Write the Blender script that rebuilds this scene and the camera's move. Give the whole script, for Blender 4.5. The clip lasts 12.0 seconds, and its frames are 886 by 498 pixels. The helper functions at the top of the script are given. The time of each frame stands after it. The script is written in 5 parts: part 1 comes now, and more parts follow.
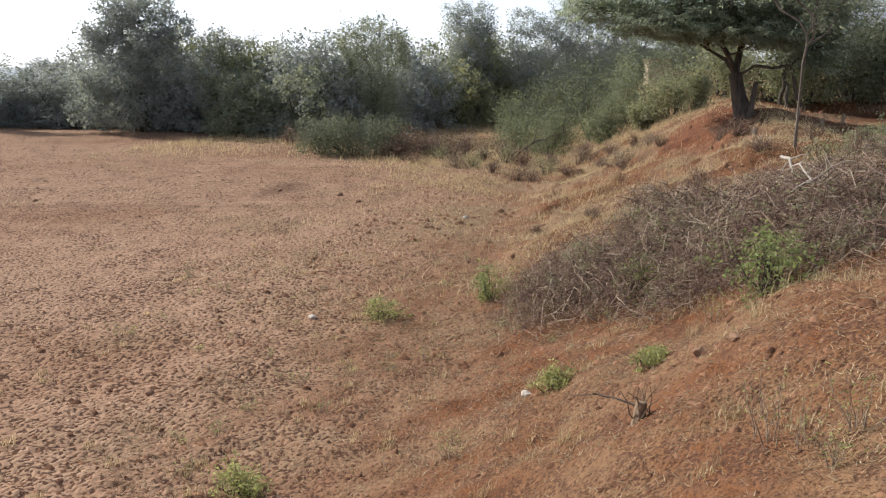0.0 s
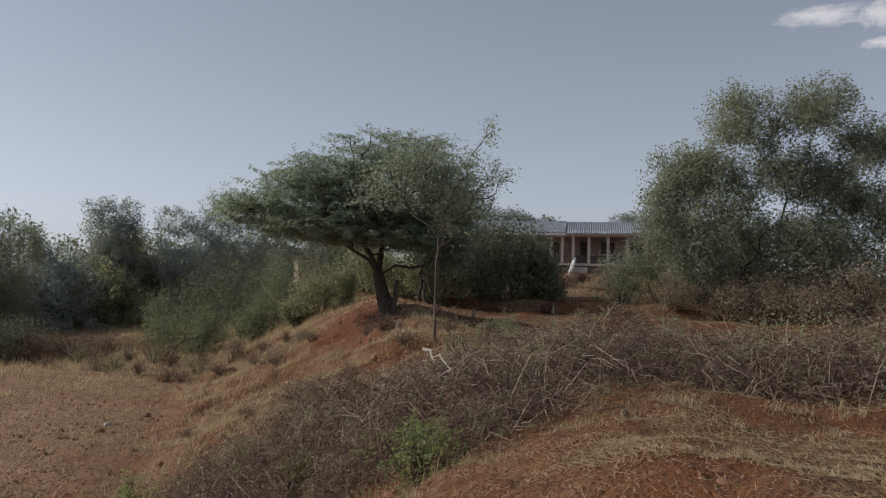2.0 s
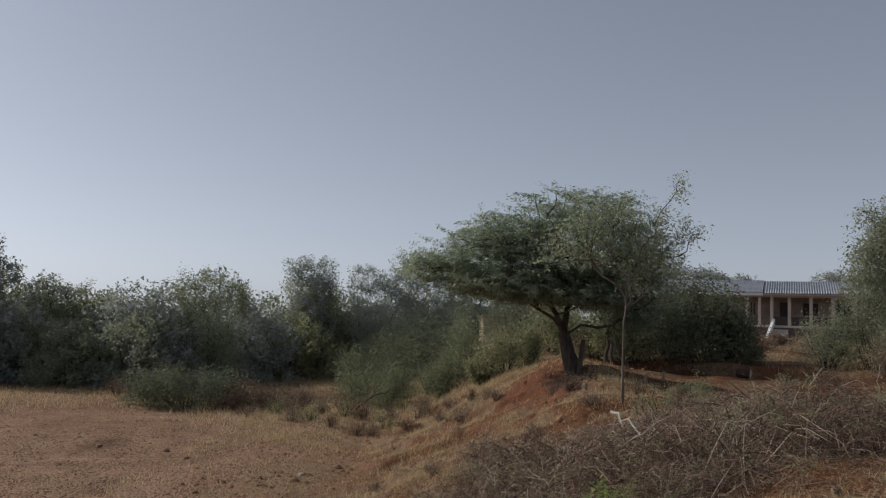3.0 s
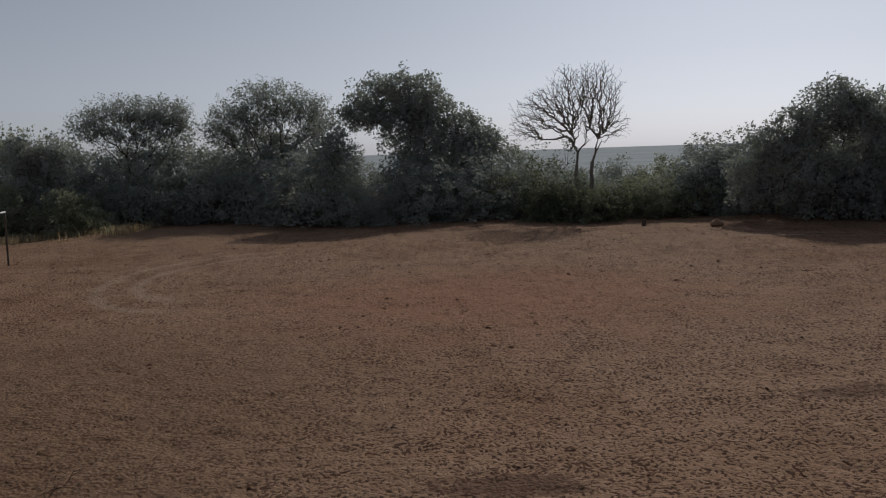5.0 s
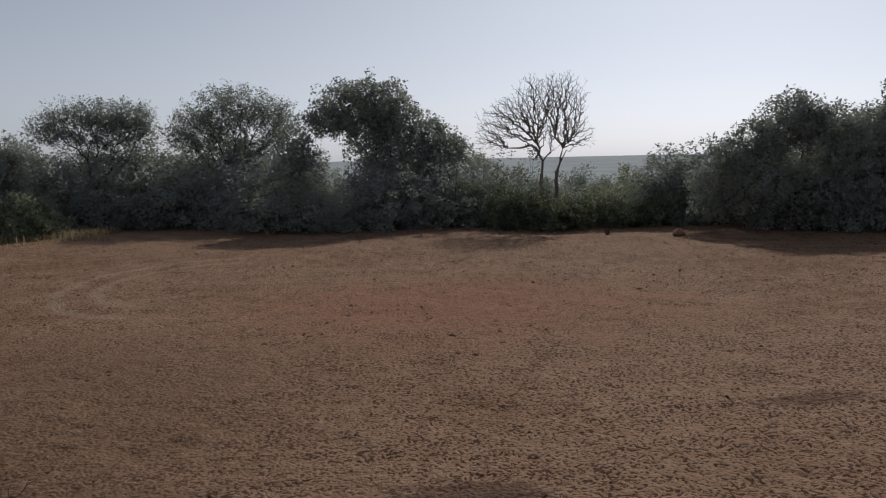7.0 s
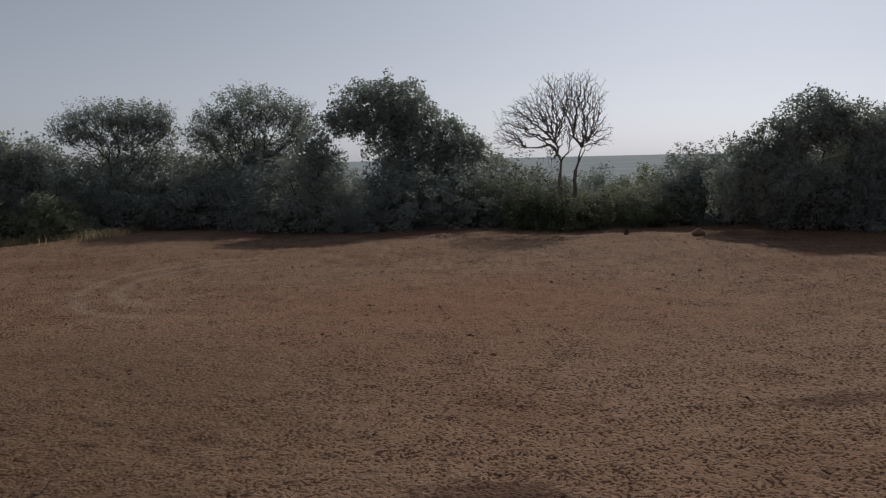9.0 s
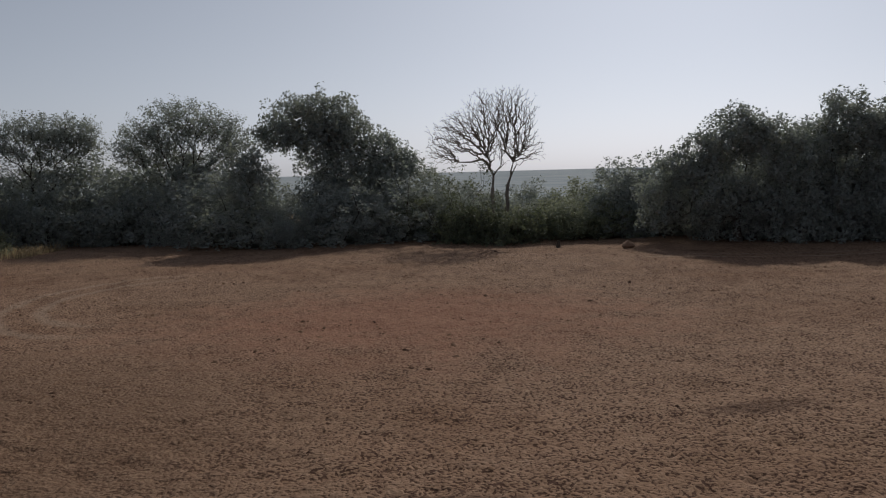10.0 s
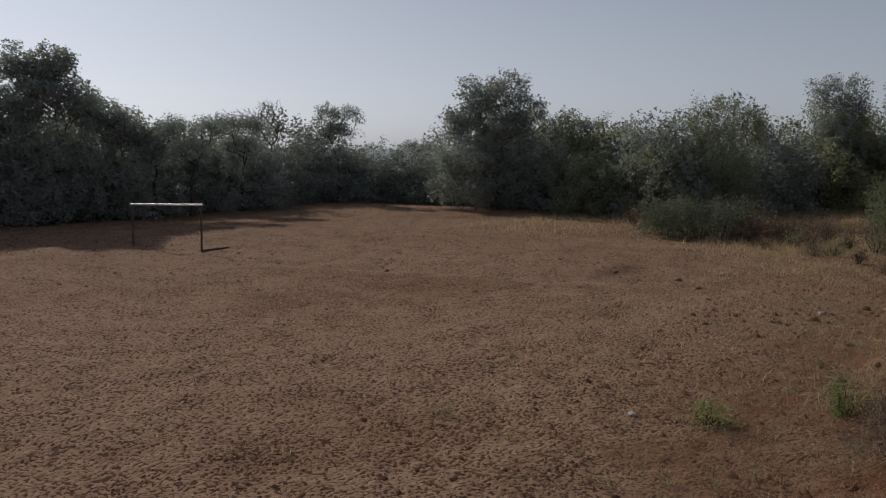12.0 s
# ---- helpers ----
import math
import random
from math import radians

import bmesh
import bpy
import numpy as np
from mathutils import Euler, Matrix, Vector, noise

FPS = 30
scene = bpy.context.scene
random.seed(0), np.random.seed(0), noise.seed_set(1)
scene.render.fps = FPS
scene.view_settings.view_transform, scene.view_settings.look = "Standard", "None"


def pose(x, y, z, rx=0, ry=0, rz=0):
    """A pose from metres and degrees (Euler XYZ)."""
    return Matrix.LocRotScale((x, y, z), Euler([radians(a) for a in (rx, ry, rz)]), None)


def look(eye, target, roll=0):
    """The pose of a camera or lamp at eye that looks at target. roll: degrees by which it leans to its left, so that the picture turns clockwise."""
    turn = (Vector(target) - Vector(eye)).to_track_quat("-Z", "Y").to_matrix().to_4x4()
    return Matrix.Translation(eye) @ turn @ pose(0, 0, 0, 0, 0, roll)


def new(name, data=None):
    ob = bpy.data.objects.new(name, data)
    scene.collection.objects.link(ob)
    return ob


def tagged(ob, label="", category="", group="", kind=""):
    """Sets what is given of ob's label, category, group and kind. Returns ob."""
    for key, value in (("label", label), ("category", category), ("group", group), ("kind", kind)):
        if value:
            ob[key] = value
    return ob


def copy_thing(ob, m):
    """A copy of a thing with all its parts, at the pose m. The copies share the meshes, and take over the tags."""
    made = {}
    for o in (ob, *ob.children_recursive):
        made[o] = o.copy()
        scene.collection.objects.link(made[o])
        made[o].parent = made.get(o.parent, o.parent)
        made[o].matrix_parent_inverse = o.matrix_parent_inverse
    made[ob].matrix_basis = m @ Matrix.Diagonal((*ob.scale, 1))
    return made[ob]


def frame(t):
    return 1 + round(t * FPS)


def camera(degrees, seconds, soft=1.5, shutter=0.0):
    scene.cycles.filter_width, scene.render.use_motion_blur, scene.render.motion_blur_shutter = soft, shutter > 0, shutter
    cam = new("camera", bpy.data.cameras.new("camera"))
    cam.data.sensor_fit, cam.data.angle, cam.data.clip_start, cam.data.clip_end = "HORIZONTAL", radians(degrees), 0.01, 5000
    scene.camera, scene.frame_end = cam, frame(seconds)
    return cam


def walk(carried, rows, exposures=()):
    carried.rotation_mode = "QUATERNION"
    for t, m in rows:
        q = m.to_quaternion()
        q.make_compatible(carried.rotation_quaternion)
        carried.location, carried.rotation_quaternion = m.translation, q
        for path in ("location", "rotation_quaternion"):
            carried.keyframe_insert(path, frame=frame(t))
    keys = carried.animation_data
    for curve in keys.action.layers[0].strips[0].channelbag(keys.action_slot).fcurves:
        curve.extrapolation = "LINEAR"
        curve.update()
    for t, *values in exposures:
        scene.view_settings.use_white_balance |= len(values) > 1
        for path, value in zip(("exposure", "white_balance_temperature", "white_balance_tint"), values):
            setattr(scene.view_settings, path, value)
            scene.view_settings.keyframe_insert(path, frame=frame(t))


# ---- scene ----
cam = camera(53.8, 12.0, soft=1.2)
EYE_Z = 4.6
STEP = ((0.0, 0.0), (2.7, 0.0), (4.3, 0.6), (10.5, 0.6), (11.0, 0.65), (11.3, 0.82), (11.5, 0.88), (11.8, 0.97), (12.0, 1.0))   # seconds, metres stepped along +x
# seconds, yaw, pitch, roll: the viewer stands on the bank, and shifts a little to the side while turning
TURNS = (
    (0.0, -80.06, -11.50, -0.79),
    (0.5, -92.75, -3.41, -1.46),
    (1.0, -96.35, -3.14, -1.92),
    (1.5, -102.97, 1.76, -2.10),
    (2.0, -102.47, 1.74, -1.13),
    (2.5, -99.07, 3.52, -0.46),
    (2.7, -97.50, 4.29, -1.35),
    (4.3, -12.17, 2.68, 5.21),
    (4.5, -1.96, 0.54, 4.95),
    (5.0, 1.04, -6.46, 1.91),
    (5.5, 1.92, -7.57, 1.81),
    (6.0, 0.48, -7.21, 1.51),
    (6.5, -0.79, -7.17, 1.38),
    (6.7, -1.14, -6.37, 1.26),
    (8.3, -1.26, -5.65, 1.18),
    (8.5, -1.07, -5.84, 1.42),
    (9.0, -0.01, -6.02, 1.35),
    (9.5, 0.00, -7.01, 0.50),
    (10.0, -4.38, -5.18, 1.50),
    (10.5, -3.39, -3.85, 2.88),
    (11.0, -2.22, -7.63, 1.62),
    (11.3, -9.79, -6.48, 1.10),
    (11.4, -16.16, -6.55, 1.42),
    (11.5, -23.15, -6.79, 0.80),
    (11.8, -47.64, -7.66, -0.70),
    (12.0, -57.53, -6.63, -0.54),
)
walk(cam, [(t, pose(float(np.interp(t, *zip(*STEP))), 0, EYE_Z, 90 + p, r, y)) for t, y, p, r in TURNS],
     exposures=((0, 1.12), (0.5, 0.62), (1.0, 0.27), (1.5, 0.08), (2.7, 0.12), (4.3, -1.5), (4.6, -1.22), (5.0, -0.7),
                (5.5, -0.36), (6.7, -0.42), (8.3, -0.55), (9.0, -0.67), (9.5, -0.52), (10.0, -0.6), (10.5, -0.87), (11.0, -0.64), (11.5, -0.6), (12, -0.5)))

# ---------------------------------------------------------------- light
SUN_BEARING, SUN_HEIGHT = -21.0, 34.0     # degrees, bearing 0 is +y and positive to the left
world = bpy.data.worlds.new("hazy_morning_sky")
scene.world = world
world.use_nodes = True
wn, wl = world.node_tree.nodes, world.node_tree.links
sky = wn.new("ShaderNodeTexSky")
sky.sky_type = "NISHITA"
sky.sun_disc = False
sky.sun_elevation = radians(SUN_HEIGHT)
sky.sun_rotation = radians(-SUN_BEARING)
sky.altitude = 900
sky.air_density, sky.dust_density, sky.ozone_density = 1.0, 2.2, 2.0
# morning haze evens out and greys the sky
scaled = wn.new("ShaderNodeVectorMath")
scaled.operation = "SCALE"
scaled.inputs["Scale"].default_value = 0.1
even = wn.new("ShaderNodeGamma")
even.inputs["Gamma"].default_value = 0.78
level = wn.new("ShaderNodeRGBToBW")
tint = wn.new("ShaderNodeMix")
tint.data_type, tint.blend_type = "RGBA", "MULTIPLY"
tint.inputs[0].default_value = 1.0
tint.inputs[7].default_value = (0.925, 1.0, 1.185, 1)
haze = wn.new("ShaderNodeMix")
haze.data_type = "RGBA"
haze.inputs[0].default_value = 0.72
wl.new(sky.outputs[0], scaled.inputs[0])
wl.new(scaled.outputs[0], even.inputs["Color"])
wl.new(even.outputs[0], level.inputs[0])
wl.new(level.outputs[0], tint.inputs[6])
wl.new(even.outputs[0], haze.inputs[6])
wl.new(tint.outputs[2], haze.inputs[7])
wl.new(haze.outputs[2], wn["Background"].inputs[0])
wn["Background"].inputs[1].default_value = 0.86
sun = new("sun", bpy.data.lights.new("sun", "SUN"))
sun.data.energy, sun.data.angle, sun.data.color = 2.8, radians(1.0), (1.0, 0.94, 0.85)
b, e = radians(SUN_BEARING), radians(SUN_HEIGHT)
toward_sun = Vector((-math.sin(b) * math.cos(e), math.cos(b) * math.cos(e), math.sin(e)))
sun.matrix_world = look(toward_sun * 300, (0, 0, 0))

# ---------------------------------------------------------------- materials
rng = np.random.default_rng(7)


class Nodes:
    """A small writer of node materials."""

    def __init__(self, name):
        self.mat = bpy.data.materials.new(name)
        self.mat.use_nodes = True
        self.n, self.l = self.mat.node_tree.nodes, self.mat.node_tree.links
        self.bsdf, self.out = self.n["Principled BSDF"], self.n["Material Output"]

    def add(self, kind, **values):
        node = self.n.new(kind)
        for key, value in values.items():
            if isinstance(value, bpy.types.NodeSocket):
                self.l.new(value, node.inputs[key.replace("_", " ")])
            else:
                node.inputs[key.replace("_", " ")].default_value = value
        return node

    def noise(self, scale, detail=4.0, rough=0.6, vector=None, stretch=None):
        if vector is None:
            vector = self.where()
        if stretch:
            mapping = self.n.new("ShaderNodeMapping")
            mapping.inputs["Scale"].default_value = stretch
            self.l.new(vector, mapping.inputs["Vector"])
            vector = mapping.outputs[0]
        return self.add("ShaderNodeTexNoise", Scale=scale, Detail=detail, Roughness=rough, Vector=vector).outputs[0]

    def where(self):
        return self.n.new("ShaderNodeNewGeometry").outputs["Position"]

    def ramp(self, value, *stops):
        node = self.n.new("ShaderNodeValToRGB")
        els = node.color_ramp.elements
        while len(els) < len(stops):
            els.new(0.5)
        for el, (p, c) in zip(els, stops):
            el.position, el.color = p, (*c, 1) if isinstance(c, tuple) else (c, c, c, 1)
        self.l.new(value, node.inputs[0])
        return node.outputs[0]

    def mix(self, factor, a, b_, blend="MIX"):
        node = self.n.new("ShaderNodeMix")
        node.data_type, node.blend_type = "RGBA", blend
        for sock, value in ((node.inputs[0], factor), (node.inputs[6], a), (node.inputs[7], b_)):
            if isinstance(value, bpy.types.NodeSocket):
                self.l.new(value, sock)
            elif isinstance(value, tuple):
                sock.default_value = (*value, 1)
            else:
                sock.default_value = value
        return node.outputs[2]

    def math(self, op, a, b_=0.0, clamp=False):
        node = self.n.new("ShaderNodeMath")
        node.operation, node.use_clamp = op, clamp
        for sock, value in zip(node.inputs, (a, b_)):
            if isinstance(value, bpy.types.NodeSocket):
                self.l.new(value, sock)
            else:
                sock.default_value = value
        return node.outputs[0]

    def finish(self, colour, rough=0.9, bump=None, strength=0.5, distance=0.03, metal=0.0, specular=0.3):
        for key, value in (("Base Color", colour), ("Roughness", rough), ("Metallic", metal), ("Specular IOR Level", specular)):
            if isinstance(value, bpy.types.NodeSocket):
                self.l.new(value, self.bsdf.inputs[key])
            elif isinstance(value, tuple):
                self.bsdf.inputs[key].default_value = (*value, 1)
            else:
                self.bsdf.inputs[key].default_value = value
        if bump is not None:
            node = self.add("ShaderNodeBump", Strength=strength, Distance=distance, Height=bump)
            self.l.new(node.outputs[0], self.bsdf.inputs["Normal"])
        return self.mat


def foliage(name, dark, light, dry=None, through_light=0.35, haze_sheen=0.6, sheen_rough=0.6):
    """Leaves whose colour varies from leaf to leaf and from spray to spray, and which let some light through."""
    m = Nodes(name)
    island = m.n.new("ShaderNodeNewGeometry").outputs["Random Per Island"]
    patch = m.noise(0.55, 3)
    f = m.math("ADD", m.math("MULTIPLY", island, 0.6), m.math("MULTIPLY", patch, 0.5))
    colour = m.ramp(f, (0.2, dark), (0.8, light))
    if dry:
        colour = m.mix(m.ramp(m.noise(1.3, 3), (0.55, 0.0), (0.68, 0.7)), colour, dry)
    each = m.n.new("ShaderNodeObjectInfo").outputs["Random"]
    colour = m.mix(m.math("MULTIPLY", each, 0.35), colour, tuple(0.6 * c + 0.02 for c in light))
    m.finish(colour, 0.65, specular=0.25)
    # grey sheen that puts the haze over the trees into the leaves
    m.bsdf.inputs["Sheen Weight"].default_value = haze_sheen
    m.bsdf.inputs["Sheen Roughness"].default_value = sheen_rough
    m.bsdf.inputs["Sheen Tint"].default_value = (0.85, 0.88, 0.9, 1)
    bright = m.mix(1.0, colour, (1.5, 1.5, 1.35), "MULTIPLY")
    trans = m.add("ShaderNodeBsdfTranslucent", Color=bright)
    both = m.add("ShaderNodeMixShader", Fac=through_light)
    m.l.new(m.bsdf.outputs[0], both.inputs[1])
    m.l.new(trans.outputs[0], both.inputs[2])
    m.l.new(both.outputs[0], m.out.inputs[0])
    return m.mat


def bark(name, dark, light, scale=9.0):
    m = Nodes(name)
    n = m.noise(scale, 5, stretch=(1, 1, 0.25))
    return m.finish(m.ramp(n, (0.3, dark), (0.7, light)), 0.95, n, 0.8, 0.03)


def earth(name):
    """The one soil sheet: trampled pale clay on the field, red laterite and straw on the bank, far plain with grey haze
    in its colour.
    """
    m = Nodes(name)
    place = m.where()
    xyz = m.add("ShaderNodeSeparateXYZ", Vector=place)
    x, y, z = xyz.outputs
    broad, mid, fine, grit = m.noise(0.09, 4), m.noise(0.7, 5), m.noise(5.0, 6), m.noise(26.0, 4)
    pale = m.ramp(fine, (0.3, (0.25, 0.150, 0.099)), (0.5, (0.315, 0.196, 0.128)), (0.72, (0.38, 0.252, 0.17)))
    reddish = m.ramp(fine, (0.3, (0.108, 0.043, 0.019)), (0.5, (0.170, 0.071, 0.031)), (0.75, (0.23, 0.108, 0.052)))
    straw = m.ramp(grit, (0.35, (0.19, 0.128, 0.075)), (0.65, (0.34, 0.25, 0.152)))
    field = m.mix(m.ramp(m.math("ADD", broad, m.math("MULTIPLY", mid, 0.25)), (0.6, 0.0), (0.8, 0.45)), pale, reddish)
    # bank: red where y is low
    wob = m.math("ADD", y, m.math("MULTIPLY", m.math("SUBTRACT", mid, 0.5), 7.0))
    bank = m.ramp(m.math("DIVIDE", m.math("SUBTRACT", 5.5, wob), 5.0), (0.0, 0.0), (1.0, 1.0))
    colour = m.mix(bank, field, reddish)
    dry = m.ramp(m.math("ADD", m.noise(0.35, 5), m.math("MULTIPLY", bank, 0.05)), (0.5, 0.0), (0.62, 0.55))
    grassy = m.ramp(m.math("DIVIDE", m.math("SUBTRACT", 16.0, wob), 12.0), (0.0, 0.15), (1.0, 1.0))
    far_bank = m.ramp(m.math("DIVIDE", m.math("SUBTRACT", x, 14.0), 10.0), (0.0, 0.75), (1.0, 1.45))
    colour = m.mix(m.math("MULTIPLY", m.math("MULTIPLY", dry, grassy), far_bank, clamp=True), colour, straw)
    # mottled darker crumbly earth
    mottle = m.math("MULTIPLY", m.ramp(m.noise(5.0, 6, 0.62), (0.47, 0.0), (0.58, 0.55)), bank)
    colour = m.mix(mottle, colour, (0.095, 0.052, 0.034))
    # bare red earth on the face of the mound
    ex = m.math("DIVIDE", m.math("SUBTRACT", x, 30.0), 5.0)
    ey = m.math("DIVIDE", m.math("ADD", y, 3.6), 1.9)
    face = m.math("ADD", m.math("SQRT", m.math("ADD", m.math("MULTIPLY", ex, ex), m.math("MULTIPLY", ey, ey))), m.math("MULTIPLY", m.math("SUBTRACT", mid, 0.5), 1.6))
    colour = m.mix(m.ramp(face, (0.6, 0.9), (1.1, 0.0)), colour, m.ramp(fine, (0.3, (0.12, 0.047, 0.026)), (0.7, (0.24, 0.098, 0.052))))
    # dark crumbs and dung, and the shade of hoof pits put into the colour
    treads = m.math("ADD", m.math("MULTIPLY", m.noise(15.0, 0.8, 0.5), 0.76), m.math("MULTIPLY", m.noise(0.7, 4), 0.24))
    # finer, patchier spots for the crumbly bank
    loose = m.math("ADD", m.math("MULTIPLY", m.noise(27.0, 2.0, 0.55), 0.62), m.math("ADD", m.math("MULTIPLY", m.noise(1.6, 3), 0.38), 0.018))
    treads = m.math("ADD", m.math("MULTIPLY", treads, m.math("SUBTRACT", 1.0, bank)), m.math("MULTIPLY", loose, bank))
    crumb_shade = m.ramp(treads, (0.547, 0.0), (0.559, 0.95))
    crumb_shade = m.math("MULTIPLY", crumb_shade, m.math("SUBTRACT", 1.0, m.math("MULTIPLY", bank, 0.1)))
    colour = m.mix(crumb_shade, colour, (0.080, 0.040, 0.026))
    # a stretch of redder clay in the middle of the field
    flush = m.math("ADD", m.math("SQRT", m.math("ADD", m.math("POWER", m.math("DIVIDE", m.math("SUBTRACT", x, 1.4), 10.0), 2.0), m.math("POWER", m.math("DIVIDE", m.math("SUBTRACT", y, 27.0), 8.0), 2.0))), m.math("MULTIPLY", m.math("SUBTRACT", mid, 0.5), 1.5))
    colour = m.mix(m.ramp(flush, (0.3, 0.7), (1.2, 0.0)), colour, m.ramp(fine, (0.3, (0.235, 0.108, 0.068)), (0.7, (0.345, 0.172, 0.110))))
    # darker brown towards the corner of the field
    corner = m.math("SQRT", m.math("ADD", m.math("POWER", m.math("DIVIDE", m.math("ADD", x, 9.0), 10.0), 2.0), m.math("POWER", m.math("DIVIDE", m.math("SUBTRACT", y, 15.0), 11.0), 2.0)))
    corner = m.math("ADD", corner, m.math("MULTIPLY", m.math("SUBTRACT", mid, 0.5), 0.8))
    colour = m.mix(m.ramp(corner, (0.5, 0.7), (1.3, 0.0)), colour, m.ramp(fine, (0.3, (0.13, 0.075, 0.046)), (0.7, (0.22, 0.135, 0.085))))
    # dark damp patches and a pale wheel-worn loop on the field
    def disc(cx, cy, rx, ry):
        ex = m.math("DIVIDE", m.math("SUBTRACT", x, cx), rx)
        ey = m.math("DIVIDE", m.math("SUBTRACT", y, cy), ry)
        return m.math("SQRT", m.math("ADD", m.math("MULTIPLY", ex, ex), m.math("MULTIPLY", ey, ey)))

    for cx, cy, rx, ry, k in ((1.2, 11.6, 1.4, 0.7, 0.75), (7.7, 15.6, 1.6, 0.5, 0.6), (32.0, 12.0, 3.0, 0.8, 0.5)):
        edge = m.math("ADD", disc(cx, cy, rx, ry), m.math("MULTIPLY", m.math("SUBTRACT", fine, 0.5), 1.4))
        colour = m.mix(m.ramp(edge, (0.5, k), (1.1, 0.0)), colour, (0.10, 0.055, 0.037))
    for r_ in (0.72, 1.0):
        ring = m.math("ABSOLUTE", m.math("SUBTRACT", disc(-8.3, 33.5, 4.6, 7.0), r_))
        ring = m.math("ADD", ring, m.math("MULTIPLY", m.math("SUBTRACT", mid, 0.5), 0.12))
        part_of = m.ramp(m.math("DIVIDE", m.math("ADD", x, 14.4), 8.0), (0.55, 1.0), (0.9, 0.0))
        colour = m.mix(m.math("MULTIPLY", m.ramp(ring, (0.02, 0.45), (0.07, 0.0)), part_of), colour, (0.36, 0.27, 0.20))
    # faint wheel ruts across the far side of the field
    for ax, ay, bx, by, k, worn in ((13.0, 41.9, 30.0, 41.2, 0.5, (0.42, 0.33, 0.25)), (13.4, 43.3, 30.4, 42.6, 0.45, (0.42, 0.33, 0.25)), (24.4, 24.8, 28.6, 9.0, 0.55, (0.15, 0.095, 0.065)), (25.5, 24.8, 29.7, 9.0, 0.35, (0.40, 0.30, 0.21))):
        long_ = math.hypot(bx - ax, by - ay)
        ux, uy = (bx - ax) / long_, (by - ay) / long_
        dx, dy = m.math("SUBTRACT", x, ax), m.math("SUBTRACT", y, ay)
        side_ = m.math("ADD", m.math("SUBTRACT", m.math("MULTIPLY", dx, uy), m.math("MULTIPLY", dy, ux)), m.math("MULTIPLY", m.math("SUBTRACT", mid, 0.5), 0.5))
        way_ = m.math("DIVIDE", m.math("ADD", m.math("MULTIPLY", dx, ux), m.math("MULTIPLY", dy, uy)), long_)
        ends_ = m.ramp(way_, (0.0, 0.0), (0.1, 1.0), (0.85, 1.0), (1.0, 0.0))
        band_ = m.ramp(m.math("ABSOLUTE", side_), (0.06, k), (0.22, 0.0))
        colour = m.mix(m.math("MULTIPLY", m.math("MULTIPLY", band_, ends_), m.ramp(fine, (0.35, 0.3), (0.6, 1.0))), colour, worn)
    # plain beyond the hill, the haze of distance put into its colour
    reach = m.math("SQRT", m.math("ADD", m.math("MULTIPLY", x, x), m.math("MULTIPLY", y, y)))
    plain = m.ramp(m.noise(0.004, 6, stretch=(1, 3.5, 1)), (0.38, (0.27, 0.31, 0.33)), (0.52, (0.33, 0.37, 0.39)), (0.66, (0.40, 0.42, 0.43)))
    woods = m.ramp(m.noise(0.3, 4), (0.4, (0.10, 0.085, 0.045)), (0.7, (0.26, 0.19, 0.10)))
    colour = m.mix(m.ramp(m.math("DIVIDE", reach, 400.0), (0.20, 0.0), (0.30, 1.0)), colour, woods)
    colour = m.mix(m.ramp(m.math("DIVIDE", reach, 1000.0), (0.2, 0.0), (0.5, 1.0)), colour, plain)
    clods = m.add("ShaderNodeTexVoronoi", Scale=7.0, Vector=place).outputs["Distance"]
    relief = m.math("SUBTRACT", m.math("ADD", m.math("MULTIPLY", fine, 0.6), m.math("ADD", m.math("MULTIPLY", grit, 0.35), m.math("MULTIPLY", clods, 0.35))), m.math("MULTIPLY", treads, 1.3))
    return m.finish(colour, 0.97, relief, 0.85, 0.06, specular=0.1)


def plain_paint(name, colour, rough=0.7, worn=(0.3, 0.25, 0.2), amount=0.35, scale=3.0, metal=0.0):
    m = Nodes(name)
    n = m.noise(scale, 6)
    c = m.mix(m.math("MULTIPLY", m.ramp(n, (0.45, 0.0), (0.7, 1.0)), amount), colour, worn)
    return m.finish(c, rough, m.noise(scale * 12, 3), 0.25, 0.01, metal=metal)


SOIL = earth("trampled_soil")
CLOD = (lambda m: m.finish(m.mix(m.n.new("ShaderNodeNewGeometry").outputs["Random Per Island"], (0.075, 0.040, 0.025), (0.25, 0.150, 0.092)), 0.97, m.noise(30, 4), 0.6, 0.02, specular=0.1))(Nodes("soil_clods"))
CLOD_RED = (lambda m: m.finish(m.mix(m.n.new("ShaderNodeNewGeometry").outputs["Random Per Island"], (0.105, 0.050, 0.030), (0.27, 0.145, 0.086)), 0.97, m.noise(30, 4), 0.6, 0.02, specular=0.1))(Nodes("bank_clods"))
STRAW_PALE = foliage("bleached_straw", (0.27, 0.20, 0.115), (0.58, 0.455, 0.285), through_light=0.35, haze_sheen=0.0)
STRAW = foliage("dry_straw", (0.20, 0.15, 0.095), (0.46, 0.365, 0.235), through_light=0.45, haze_sheen=0.0)
# acacia and thicket leaves paler than life: haze put into the colour
LEAF_ACACIA = foliage("acacia_leaf", (0.115, 0.145, 0.11), (0.27, 0.31, 0.22), through_light=0.58, haze_sheen=0.15)
LEAF_DARK = foliage("thicket_leaf", (0.12, 0.137, 0.118), (0.23, 0.248, 0.205), through_light=0.5, haze_sheen=0.9, sheen_rough=0.9)
LEAF_OLIVE = foliage("olive_leaf", (0.125, 0.138, 0.075), (0.29, 0.29, 0.155), through_light=0.45, haze_sheen=0.3)
